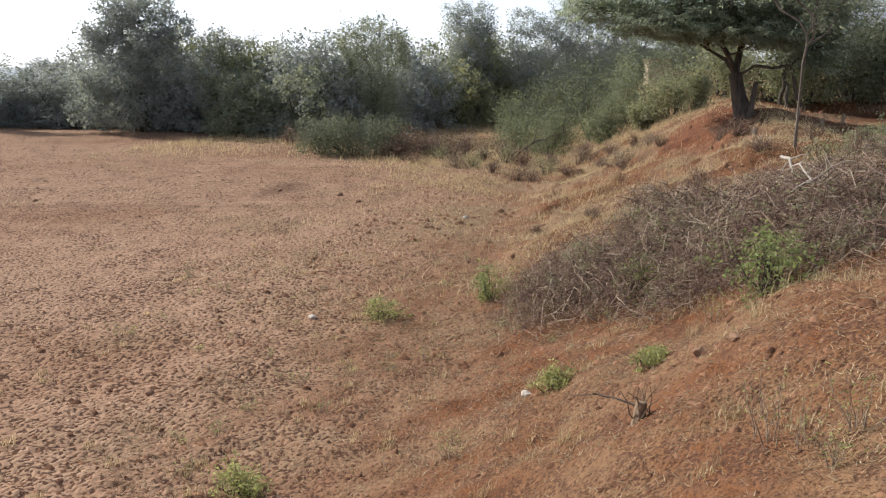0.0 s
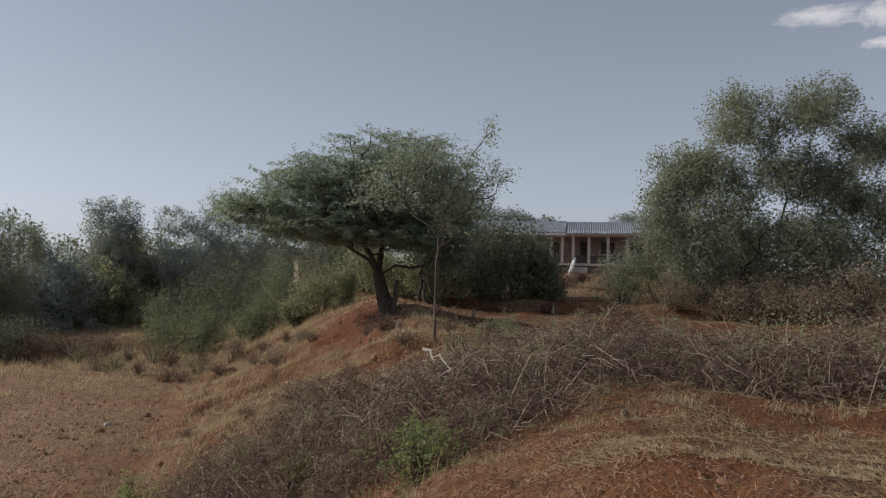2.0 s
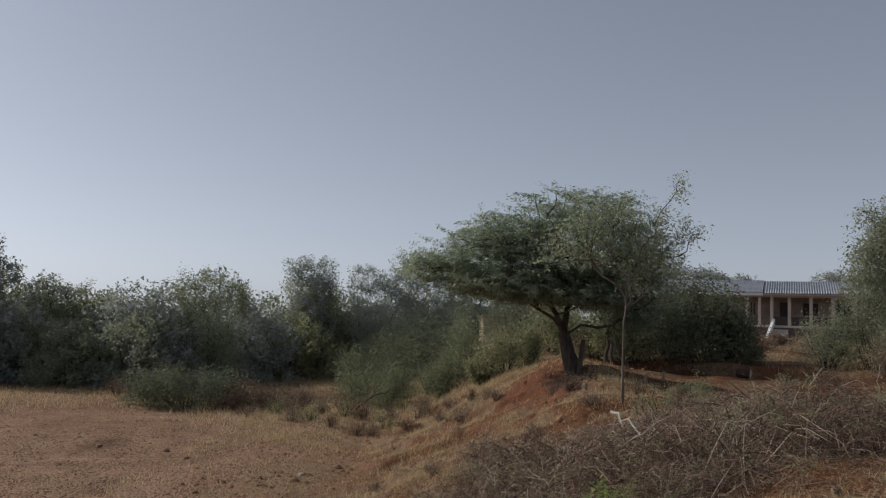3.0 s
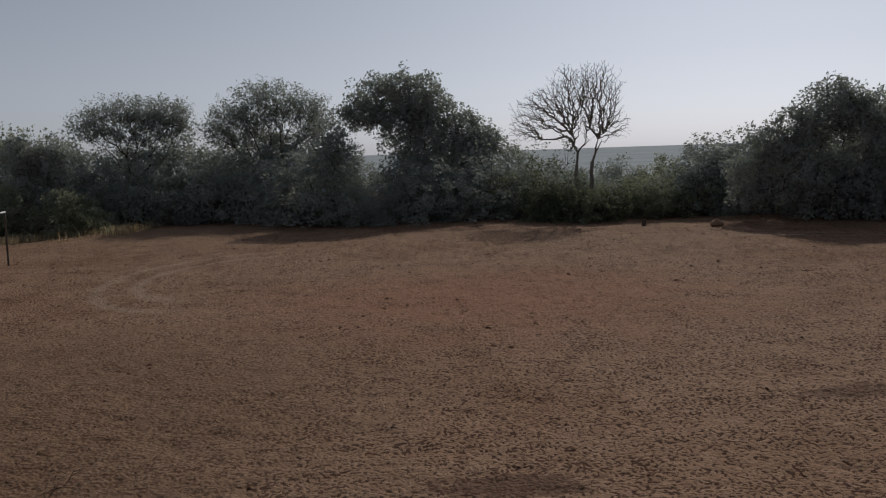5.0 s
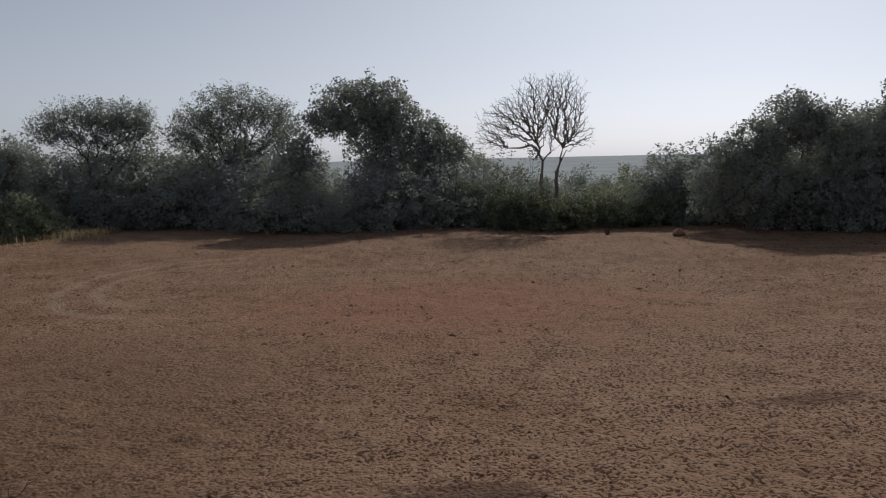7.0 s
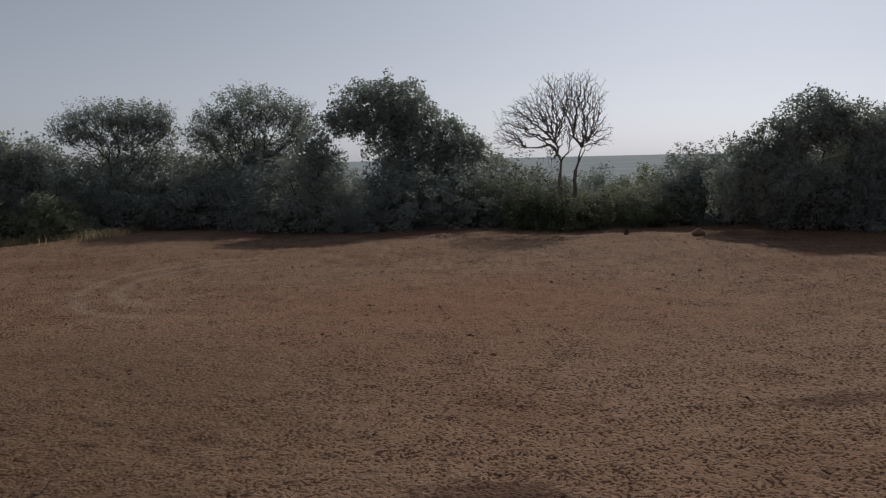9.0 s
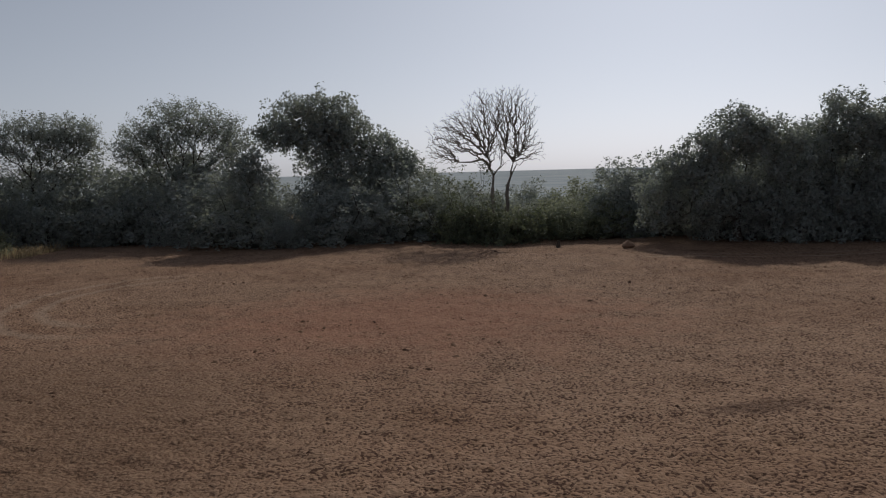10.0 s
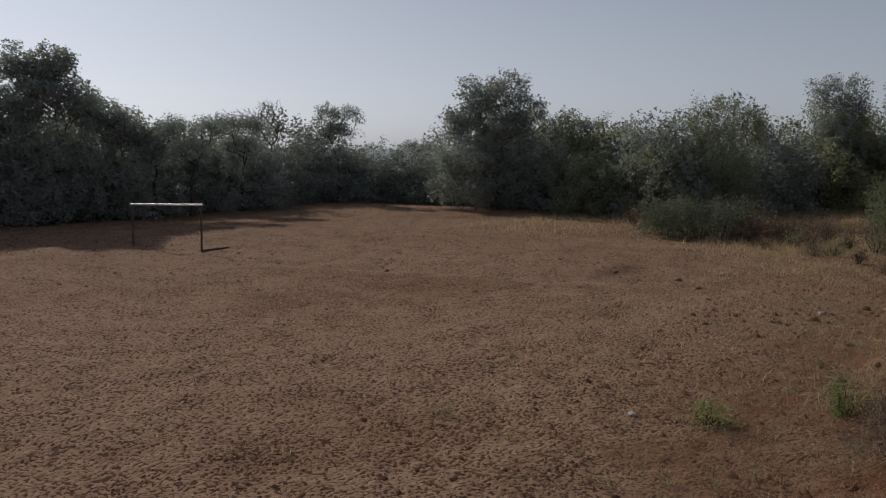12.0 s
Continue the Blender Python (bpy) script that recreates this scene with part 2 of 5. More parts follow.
LEAF_GREY = foliage("grey_green_leaf", (0.125, 0.145, 0.10), (0.30, 0.315, 0.21), through_light=0.45, haze_sheen=0.3)
LEAF_DEEP = foliage("deep_green_leaf", (0.06, 0.072, 0.045), (0.15, 0.165, 0.095), through_light=0.4, haze_sheen=0.25)
LEAF_PALE = foliage("pale_green_leaf", (0.16, 0.175, 0.065), (0.39, 0.395, 0.165), through_light=0.45, haze_sheen=0.05)
LEAF_FRESH = foliage("fresh_green_leaf", (0.095, 0.13, 0.042), (0.28, 0.32, 0.12), through_light=0.45, haze_sheen=0.05)
LEAF_SAP = foliage("silvery_green_leaf", (0.155, 0.178, 0.12), (0.345, 0.375, 0.26), through_light=0.45, haze_sheen=0.2)
LEAF_MOSS = foliage("moss_green_leaf", (0.09, 0.108, 0.06), (0.215, 0.235, 0.135), through_light=0.45, haze_sheen=0.15)
LEAF_STRAW = foliage("bleached_leaf", (0.15, 0.11, 0.078), (0.37, 0.285, 0.195), through_light=0.25, haze_sheen=0.1)
LEAF_DRY = foliage("dry_brown_leaf", (0.10, 0.063, 0.046), (0.29, 0.19, 0.125), through_light=0.2, haze_sheen=0.1)
BARK = bark("dark_bark", (0.035, 0.027, 0.022), (0.12, 0.095, 0.075))
BARK_GREY = bark("grey_bark", (0.085, 0.066, 0.052), (0.22, 0.18, 0.145))
TWIG = (lambda m: m.finish(m.ramp(m.n.new("ShaderNodeNewGeometry").outputs["Random Per Island"], (0.0, (0.05, 0.032, 0.027)), (0.45, (0.16, 0.10, 0.078)), (0.8, (0.29, 0.20, 0.148)), (1.0, (0.54, 0.45, 0.35))), 0.9))(Nodes("dead_twigs"))
BARK_PALE = bark("pale_grey_bark", (0.14, 0.115, 0.095), (0.30, 0.255, 0.21))
DEADWOOD = bark("bleached_wood", (0.24, 0.205, 0.17), (0.46, 0.41, 0.35))

# ---------------------------------------------------------------- mesh tools


def data(name, verts, faces, material=None, smooth=False):
    """Mesh data from vertices (n, 3) and faces, an (m, 3) or (m, 4) array or a list."""
    me = bpy.data.meshes.new(name)
    verts = np.asarray(verts, dtype=np.float32)
    if isinstance(faces, np.ndarray):
        k = faces.shape[1]
        me.vertices.add(len(verts))
        me.vertices.foreach_set("co", verts.ravel())
        me.loops.add(faces.size)
        me.loops.foreach_set("vertex_index", faces.ravel().astype(np.int32))
        me.polygons.add(len(faces))
        me.polygons.foreach_set("loop_start", np.arange(0, faces.size, k, dtype=np.int32))
        me.update(calc_edges=True)
    else:
        me.from_pydata(verts.tolist(), [], faces)
    if material:
        me.materials.append(material)
    if smooth:
        me.polygons.foreach_set("use_smooth", np.ones(len(me.polygons), dtype=bool))
    return me


def part(name, bm, material=None, parent=None, label=""):
    """Links a bmesh, or mesh data, as one mesh object under a thing or a part."""
    if isinstance(bm, bmesh.types.BMesh):
        me = bpy.data.meshes.new(name)
        bm.to_mesh(me)
        bm.free()
        me.materials.append(material)
    else:
        me = bm
    ob = new(name, me)
    if parent is not None:
        ob.parent = parent
    if label:
        ob["label"] = label
    return ob


def smooth01(t):
    t = np.clip(t, 0, 1)
    return t * t * (3 - 2 * t)


def value_noise(x, y, size, seed):
    """Smooth random heights 0..1 with cells of the given size in metres."""
    u, w = np.asarray(x, float) / size, np.asarray(y, float) / size
    i, j = np.floor(u).astype(np.int64), np.floor(w).astype(np.int64)

    def at(a, c):
        h = (a * 374761393 + c * 668265263 + seed * 974634777) & 0xFFFFFFFF
        h = ((h ^ (h >> 13)) * 1274126177) & 0xFFFFFFFF
        return ((h ^ (h >> 16)) & 0xFFFF) / 65535.0

    fu, fw = smooth01(u - i), smooth01(w - j)
    return (at(i, j) * (1 - fu) + at(i + 1, j) * fu) * (1 - fw) + (at(i, j + 1) * (1 - fu) + at(i + 1, j + 1) * fu) * fw


def height(x, y):
    """The ground: a flat trampled field, a bank that rises to the terrace where the viewer stands, a mound, and a fall to the plain."""
    x, y = np.asarray(x, float), np.asarray(y, float)
    s = smooth01((3 - y) / (7 + 2 * smooth01((x - 8) / 6)))
    r = np.hypot(x, y)
    z = 3.0 * s + 0.045 * np.clip(x - 36, 0, 60) * s
    z += 1.75 * np.exp(-(x * x + y * y) / 13.5)
    z += 0.5 * np.exp(-((x - 35) ** 2 / 30 + (y + 4.5) ** 2 / 8))
    z += 0.16 * np.exp(-((x - 6.9) ** 2 + (y + 0.65) ** 2) / 0.4)
    z += 0.10 * np.sin(x * 0.31 + 1.0) * np.sin(y * 0.27) * np.clip(r / 20, 0, 1)
    z += s * 0.10 * np.sin(x * 1.1 + y * 0.6) * np.sin(y * 1.3 - x * 0.4)
    # low cut bank behind the brush: the near side lies deeper
    q = (x - 41.0) * 0.894 - (y + 17) * 0.447
    z -= 0.42 * (1 - smooth01(q / 0.35 + 0.5)) * smooth01((r - 24) / 9) * smooth01((-8.0 - y) / 3) * smooth01((x - 14) / 6)
    z -= 24 * smooth01((r - 95) / 260) * (1 - 0.8 * s) - 14 * smooth01((r - 400) / 3000)
    return z


def spot(bearing, distance):
    """A place on the ground by its bearing (degrees, positive to the left of +y) and distance from where the viewer then stands."""
    a = radians(bearing)
    x, y = -math.sin(a) * distance + (0.6 if bearing > -50 else 0.0), math.cos(a) * distance
    return x, y, float(surface(x, y))


def leaf_cards(centres, per, spread, size, narrow=0.45, droop=0.0, spray=0.0, rise=0.25, axis_xy=(0.0, 0.0), flat=False):
    """Small pointed leaves strewn round the given centres; returns vertices and faces."""
    n = len(centres) * per
    o = rng.normal(0, 1, (n, 3))
    o *= rng.uniform(0.1, 1.0, (n, 1)) ** 0.5 / np.linalg.norm(o, axis=1)[:, None]
    c = np.repeat(np.asarray(centres), per, axis=0) + o * np.asarray(spread) * 1.7
    if spray:
        s = np.asarray(centres) - np.array([*axis_xy, 0])
        s[:, 2] = 0
        s = s / (np.linalg.norm(s, axis=1)[:, None] + 1e-6) + rng.normal(0, 0.45, s.shape)
        s[:, 2] = rise + rng.normal(0, 0.25, len(s))
        s /= np.linalg.norm(s, axis=1)[:, None]
        c += np.repeat(s, per, axis=0) * rng.uniform(-0.5, 1.0, (n, 1)) * spray * np.repeat(rng.uniform(0.5, 1.3, (len(s), 1)), per, axis=0)
    # leaves lie like shingles: they face outwards from the heart of the crown
    mid = np.asarray(centres).mean(0) * np.array([1, 1, 0.6])
    q = c - mid
    if flat:
        q = q * 0.25 + np.array([0, 0, 0.5])
    q /= np.linalg.norm(q, axis=1)[:, None] + 1e-6
    d = rng.normal(0, 1, (n, 3))
    d[:, 2] = d[:, 2] * 0.7 - droop
    d -= (0.7 if flat else 0.3) * (d * q).sum(1)[:, None] * q
    d /= np.linalg.norm(d, axis=1)[:, None]
    w = np.cross(d, q + rng.normal(0, 0.6 if flat else 0.8, (n, 3)))
    w /= np.linalg.norm(w, axis=1)[:, None] + 1e-9
    length = size * rng.uniform(0.6, 1.4, (n, 1))
    w = w * length * narrow * 0.5
    d = d * length
    v = np.stack([c - w, c + w, c + d], 1).reshape(-1, 3)
    return v, np.arange(3 * n).reshape(n, 3)


def tubes(paths, sides=4):
    """Tapered tubes along (points, radius at start, radius at end); returns vertices and faces."""
    verts, faces, base = [], [], 0
    ang = np.arange(sides) * 2 * np.pi / sides
    for pts, r0, r1 in paths:
        pts = np.asarray(pts, float)
        k = len(pts)
        t = np.gradient(pts, axis=0)
        t /= np.linalg.norm(t, axis=1)[:, None] + 1e-9
        ref = np.array([1.0, 0.2, 0.1]) if abs(t[0, 2]) > 0.7 else np.array([0.1, 0.2, 1.0])
        u = np.cross(t, ref)
        u /= np.linalg.norm(u, axis=1)[:, None] + 1e-9
        w = np.cross(t, u)
        rad = np.linspace(r0, r1, k)[:, None, None]
        ring = pts[:, None] + rad * (np.cos(ang)[None, :, None] * u[:, None] + np.sin(ang)[None, :, None] * w[:, None])
        verts.append(ring.reshape(-1, 3))
        i = np.arange(k - 1)[:, None] * sides
        j = np.arange(sides)[None]
        j2 = (j + 1) % sides
        faces.append(np.stack([i + j, i + j2, i + sides + j2, i + sides + j], -1).reshape(-1, 4) + base)
        base += k * sides
    return np.concatenate(verts), np.concatenate(faces)


def bow(a, b_, sag=0.0, wander=0.08, k=6):
    """A slightly crooked path from a to b."""
    a, b_ = np.asarray(a, float), np.asarray(b_, float)
    t = np.linspace(0, 1, k)[:, None]
    p = a + (b_ - a) * t
    length = np.linalg.norm(b_ - a)
    p += rng.normal(0, 1, (k, 3)) * wander * length * 0.35 * np.sin(np.pi * t)
    p[:, 2] += sag * length * np.sin(np.pi * t[:, 0])
    return p


def in_lobes(lobes, count, shell=0.55, floor=-1.0):
    """Places inside egg-shaped masses (x, y, z, rx, ry, rz), more of them near the outside."""
    vol = np.array([(l[3] * l[4] * l[5]) ** 0.75 for l in lobes])
    pick = rng.choice(len(lobes), count, p=vol / vol.sum())
    d = rng.normal(0, 1, (count, 3))
    d /= np.linalg.norm(d, axis=1)[:, None]
    d[:, 2] = np.where(d[:, 2] < floor, -d[:, 2], d[:, 2])
    r = rng.uniform(shell ** 2, 1.0, (count, 1)) ** 0.5 * rng.uniform(0.82, 1.12, (count, 1))
    L = np.array(lobes)[pick]
    return L[:, :3] + d * r * L[:, 3:6], pick


def thinned(places, pick, size, keep):
    """Leaves out the clumps that fall in the hollows of a crown."""
    hollow = np.array([noise.noise(Vector(p) * size + Vector((3.0, 7.0, len(places)))) for p in places])
    full = hollow > np.quantile(hollow, 1 - keep)
    return places[full], pick[full]


def branching(stem, targets, tip=0.012, most=0.2, reach=0.35, crook=0.07):
    """Limbs that fork towards the given places, thicker the more twigs they carry; returns tube paths."""
    stem, targets = np.asarray(stem, float), np.asarray(targets, float)
    targets = targets[np.argsort(np.linalg.norm(targets - stem[-1], axis=1))]
    total = len(stem) + 3 * len(targets)
    at, way, up = np.zeros((total, 3)), np.zeros(total), np.full(total, -1)
    n = len(stem)
    at[:n] = stem
    joints = []
    for p in targets:
        gap = np.linalg.norm(at[:n] - p, axis=1)
        k = int(np.argmin(gap + reach * way[:n]))
        span = p - at[k]
        for i, f in enumerate((0.36, 0.7, 1.0)):
            q = at[k] + span * f + (rng.normal(0, crook, 3) * gap[k] * (f < 1) + np.array([0, 0, 0.10 * gap[k] * math.sin(math.pi * f)]))
            at[n + i], way[n + i], up[n + i] = q, way[k] + gap[k] * f, k if i == 0 else n + i - 1
        joints.append((k, n))
        n += 3
    load = np.zeros(total)
    for k, j in reversed(joints):
        load[j + 2] += 1
        load[j + 1] += load[j + 2]
        load[j] += load[j + 1]
        load[k] += load[j]
    thick = np.minimum(tip * np.maximum(load, 1) ** 0.43, most)
    return [(at[[k, j, j + 1, j + 2]], thick[j], thick[j + 2]) for k, j in joints]


def grow_tree(name, label, where, lobes, fork=1.5, trunk=0.25, clumps=260, leaves=26, size=0.16, spread=0.28, narrow=0.5,
              leaf=None, wood=None, twigs=0.5, shell=0.5, floor=-0.35, droop=0.0, lean=(0.0, 0.0), stems=1, category="tree", group="", turn=0.0, limb=0.4, spray=0.0, rise=0.3, view_scale=1.0, crook=0.10, tip=0.008, keep=1.0, reach=0.35, flat=False):
    """A tree of trunk, limbs and a crown of many small leaves; x of the lobes is to the viewer's right, y away, z up."""
    x, y, z = where
    thing = new(name)
    thing.matrix_world = pose(x, y, z - 0.05, 0, 0, turn) @ Matrix.Diagonal((view_scale, view_scale, view_scale, 1))
    tagged(thing, label, category, group)
    places, pick = in_lobes(lobes, clumps, shell, floor)
    if keep < 1:
        places, pick = thinned(places, pick, 1.5, keep)
    top = np.array([lean[0], lean[1], fork])
    trunk_paths = []
    for i in range(stems):
        foot = np.array([rng.normal(0, 0.25), rng.normal(0, 0.25), -0.15]) if stems > 1 else np.array([0, 0, -0.15])
        flare = bow(foot, top + (rng.normal(0, 0.2, 3) if stems > 1 else 0), 0, crook, 7)
        trunk_paths.append((flare, trunk * (1.0 if stems == 1 else 0.6), trunk * (0.72 if stems == 1 else 0.4)))
        if stems == 1:
            trunk_paths.append((flare[:4], trunk * 1.35, trunk * 0.88))
    v, f = tubes(trunk_paths, 8)
    part("trunk", data("trunk", v, f, wood or BARK, True), None, thing)
    ends = places[rng.permutation(len(places))[:max(40, int(len(places) * twigs))]]
    limb_paths = branching(bow(top * 0.8, top, 0, 0, 3), ends, tip, trunk * limb * 1.5, reach)
    v, f = tubes(limb_paths, 4)
    part("branch_frame", data("branch_frame", v, f, wood or BARK, True), None, thing)
    if leaves:
        v, f = leaf_cards(places, leaves, spread, size, narrow, droop, spray, rise, flat=flat)
        part("crown", data("crown", v, f, leaf or LEAF_DARK), None, thing)
    return thing


def grow_bush(name, label, where, lobes, clumps=70, leaves=28, size=0.17, spread=0.3, narrow=0.55, leaf=None, stems=9, category="bush",
              group="", turn=0.0, droop=0.0, floor=-0.8, wood=None, shell=0.45, stem_r=0.03, spray=0.0, rise=0.8):
    x, y, z = where
    thing = new(name)
    thing.matrix_world = pose(x, y, z - 0.04, 0, 0, turn)
    tagged(thing, label, category, group)
    places, pick = in_lobes(lobes, clumps, shell, floor)
    places[:, 2] = np.abs(places[:, 2])
    v, f = leaf_cards(places, leaves, spread, size, narrow, droop, spray, rise)
    v[:, 2] = np.abs(v[:, 2])
    part("foliage", data("foliage", v, f, leaf or LEAF_DARK), None, thing)
    ends = places[rng.choice(len(places), stems * 3)]
    paths = [(bow((e_[0] * 0.15, e_[1] * 0.15, -0.1), e_, 0.05, 0.15, 5), stem_r, stem_r * 0.25) for e_ in ends]
    v, f = tubes(paths, 4)
    part("stem_frame", data("stem_frame", v, f, wood or BARK), None, thing)
    return thing

# ---------------------------------------------------------------- ground
def axis(stretches, far):
    """Grid lines: (from, to, step) stretches, then ever wider to the horizon on both sides."""
    mid = np.concatenate([np.arange(a, b_ - s / 4, s) for a, b_, s in stretches] + [[stretches[-1][1]]])
    out, s, p = [], 0.5, 0.0
    while p < far:
        s *= 1.17
        p += s
        out.append(p)
    out = np.array(out)
    return np.concatenate([mid[0] - out[::-1], mid, mid[-1] + out])


gx = axis(((-30, -12, 0.3), (-12, 16, 0.135), (16, 20, 0.16), (20, 42, 0.25), (42, 62, 0.5)), 4700)
gy = axis(((-24, -12, 0.28), (-12, -6, 0.2), (-6, 6.5, 0.12), (6.5, 17.5, 0.135), (17.5, 32, 0.25), (32, 60, 0.5)), 4700)
X, Y = np.meshgrid(gx, gy)
Z = height(X, Y)
near = smooth01((70 - np.hypot(X, Y)) / 30)
lump = value_noise(X, Y, 0.23, 1) * 0.6 + value_noise(X, Y, 0.11, 2) * 0.4
pits = smooth01((value_noise(X + 0.3 * Y, Y, 0.30, 5) - 0.60) / 0.22)
field_mask = smooth01((Y - 1.0) / 4)
Z = Z + near * (0.05 * (lump - 0.5) + 0.08 * (value_noise(X, Y, 1.4, 3) - 0.5) - 0.05 * pits * (0.6 + 0.2 * field_mask))
# hoof prints trodden into the field
hoof = smooth01((value_noise(X + 0.2 * Y, Y, 0.17, 31) * 0.85 + value_noise(X, Y, 1.1, 32) * 0.15 - 0.60) / 0.15)
Z = Z - 0.035 * hoof * smooth01((Y - 5) / 2) * smooth01((19 - Y) / 4) * smooth01((X + 13) / 2) * smooth01((17 - X) / 2)
Z = Z + 0.09 * (value_noise(X, Y, 0.55, 12) - 0.5) * smooth01((4 - Y) / 2) * near
# broken crust and small ledges on the near bank
crust = smooth01((6 - Y) / 3) * smooth01((Y + 8) / 2) * smooth01((X - 3.5) / 1.5) * smooth01((16 - X) / 4)
Z = Z + crust * (0.07 * smooth01((value_noise(X, Y, 0.8, 41) - 0.5) / 0.10) * value_noise(X, Y, 1.7, 42) + 0.05 * (value_noise(X, Y, 0.26, 43) - 0.5))
# washed-out ledges on the slope of the mound
ledge = smooth01((value_noise(X, Y, 2.6, 9) * 0.7 + value_noise(X, Y, 0.9, 8) * 0.3 - 0.5) / 0.05)
Z = Z + 0.2 * ledge * smooth01((3 - Y) / 2) * smooth01((Y + 7) / 2) * smooth01((X - 17) / 5) * smooth01((42 - X) / 6)
# a low broken scarp that runs up across the slope
run = -0.2 - (X - 29.7) * -0.46
along_run = smooth01((X - 22) / 2) * smooth01((35 - X) / 2)
step_ = smooth01((run + 0.5 * (value_noise(X, Y, 1.3, 21) - 0.5) - Y) / 0.18 + 0.5)
Z = Z + 0.28 * (step_ - 0.5) * along_run * np.exp(-((Y - run) / 1.3) ** 2) * (0.3 + value_noise(X, Y, 2.1, 22))


def surface(x, y):
    """The height of the finished ground sheet, with all its small relief."""
    x, y = np.asarray(x, float), np.asarray(y, float)
    i, j = np.clip(np.searchsorted(gx, x) - 1, 0, len(gx) - 2), np.clip(np.searchsorted(gy, y) - 1, 0, len(gy) - 2)
    u, w = (x - gx[i]) / (gx[i + 1] - gx[i]), (y - gy[j]) / (gy[j + 1] - gy[j])
    return (Z[j, i] * (1 - u) + Z[j, i + 1] * u) * (1 - w) + (Z[j + 1, i] * (1 - u) + Z[j + 1, i + 1] * u) * w


nx, ny = len(gx), len(gy)
idx = np.arange(nx * ny).reshape(ny, nx)
quads = np.stack([idx[:-1, :-1], idx[:-1, 1:], idx[1:, 1:], idx[1:, :-1]], -1).reshape(-1, 4)
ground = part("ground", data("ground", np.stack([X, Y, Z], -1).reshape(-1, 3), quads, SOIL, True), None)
tagged(ground, "trampled red-brown clay field rising to a dry bank", "ground", kind="structure")


def scatter(count, x0, x1, y0, y1, keep):
    x, y = rng.uniform(x0, x1, count), rng.uniform(y0, y1, count)
    m = keep(x, y) > rng.uniform(0, 1, count)
    return x[m], y[m]


def patchy(x, y, scale, lo, hi, seed):
    f = np.sin(x * scale + seed) * np.sin(y * scale * 1.3 + seed * 2) + 0.6 * np.sin(x * scale * 2.7 - y * scale * 2.1 + seed)
    return smooth01((f - lo) / (hi - lo))


def lumps(x, y, size, tall=1.0):
    """Broken clods: eight-sided uneven lumps half sunk in the soil."""
    n = len(x)
    base = np.array([(1, 0, 0), (0.3, 0.9, 0), (-0.8, 0.5, 0), (-0.7, -0.7, 0), (0.4, -0.9, 0), (-0.2, 0.1, 0.5), (0.35, 0.2, 0.45)])
    tri = np.array([(0, 1, 6), (1, 5, 6), (1, 2, 5), (2, 3, 5), (3, 4, 5), (4, 6, 5), (4, 0, 6)])
    v = base[None] * np.array([1.25, 0.85, tall]) * rng.uniform(0.6, 1.4, (n, 7, 3)) * size[:, None, None]
    a = rng.uniform(0, 6.283, n)
    c, s = np.cos(a)[:, None], np.sin(a)[:, None]
    vx, vy = v[..., 0] * c - v[..., 1] * s, v[..., 0] * s + v[..., 1] * c
    out = np.stack([vx + x[:, None], vy + y[:, None], v[..., 2] + surface(x, y)[:, None] - 0.012], -1)
    return out.reshape(-1, 3), (tri[None] + 7 * np.arange(n)[:, None, None]).reshape(-1, 3)


x, y = scatter(52000, -32, 60, 4, 54, lambda x, y: np.clip(1.2 - np.hypot(x, y) / 60, 0.25, 1) * (0.4 + 0.6 * patchy(x, y, 0.6, -0.8, 0.9, 3.0)))
size = np.clip(rng.lognormal(-3.85, 0.45, len(x)) * np.clip(np.hypot(x, y) / 22, 0.9, 2.0), 0.012, 0.10)
x2, y2 = scatter(95000, -14, 26, 5, 36, lambda x, y: np.clip(1.35 - np.hypot(x, y) / 30, 0.08, 1) * (0.65 + 0.35 * patchy(x, y, 0.8, -0.7, 0.9, 9.0)))
x, y, size = np.concatenate([x, x2]), np.concatenate([y, y2]), np.concatenate([size, np.clip(rng.lognormal(-3.85, 0.4, len(x2)), 0.012, 0.055)])
# broken turf and dung on the far side
x3, y3 = scatter(12000, -30, 60, 18, 54, lambda x, y: (np.hypot(x, y) < 57) * (0.08 + 0.92 * patchy(x, y, 0.33, -0.2, 1.0, 8.0) * patchy(x, y, 0.9, -0.9, 0.6, 2.0)))
x, y, size = np.concatenate([x, x3]), np.concatenate([y, y3]), np.concatenate([size, np.clip(rng.lognormal(-3.05, 0.4, len(x3)), 0.025, 0.11)])
v, f = lumps(x, y, size, 1.2)
tagged(part("soil_clods", data("soil_clods", v, f, CLOD), None), "loose broken clods of dry clay strewn over the field", "soil clods", kind="stuff")
x, y = scatter(16000, 5, 42, -9, 7, lambda x, y: np.clip(1.2 - np.hypot(x, y) / 40, 0.08, 1))
x2, y2 = scatter(64000, 4.5, 17, -9.5, 6.5, lambda x, y: np.clip(1.2 - np.hypot(x, y) / 15, 0, 1) * (0.2 + 0.8 * patchy(x, y, 1.3, -0.6, 0.9, 7.0)))
x3, y3 = scatter(52000, 6, 24, -4, 10, lambda x, y: np.clip(1.4 - np.hypot(x, y) / 22, 0, 1) * (0.35 + 0.65 * patchy(x, y, 0.8, -0.5, 0.9, 1.5)))
size = np.concatenate([np.clip(rng.lognormal(-3.9, 0.55, len(x)) * np.clip(np.hypot(x, y) / 14, 0.6, 1.8), 0.01, 0.15), np.clip(rng.lognormal(-4.05, 0.45, len(x2)), 0.008, 0.045), np.clip(rng.lognormal(-3.95, 0.5, len(x3)), 0.01, 0.085)])
x, y = np.concatenate([x, x2, x3]), np.concatenate([y, y2, y3])
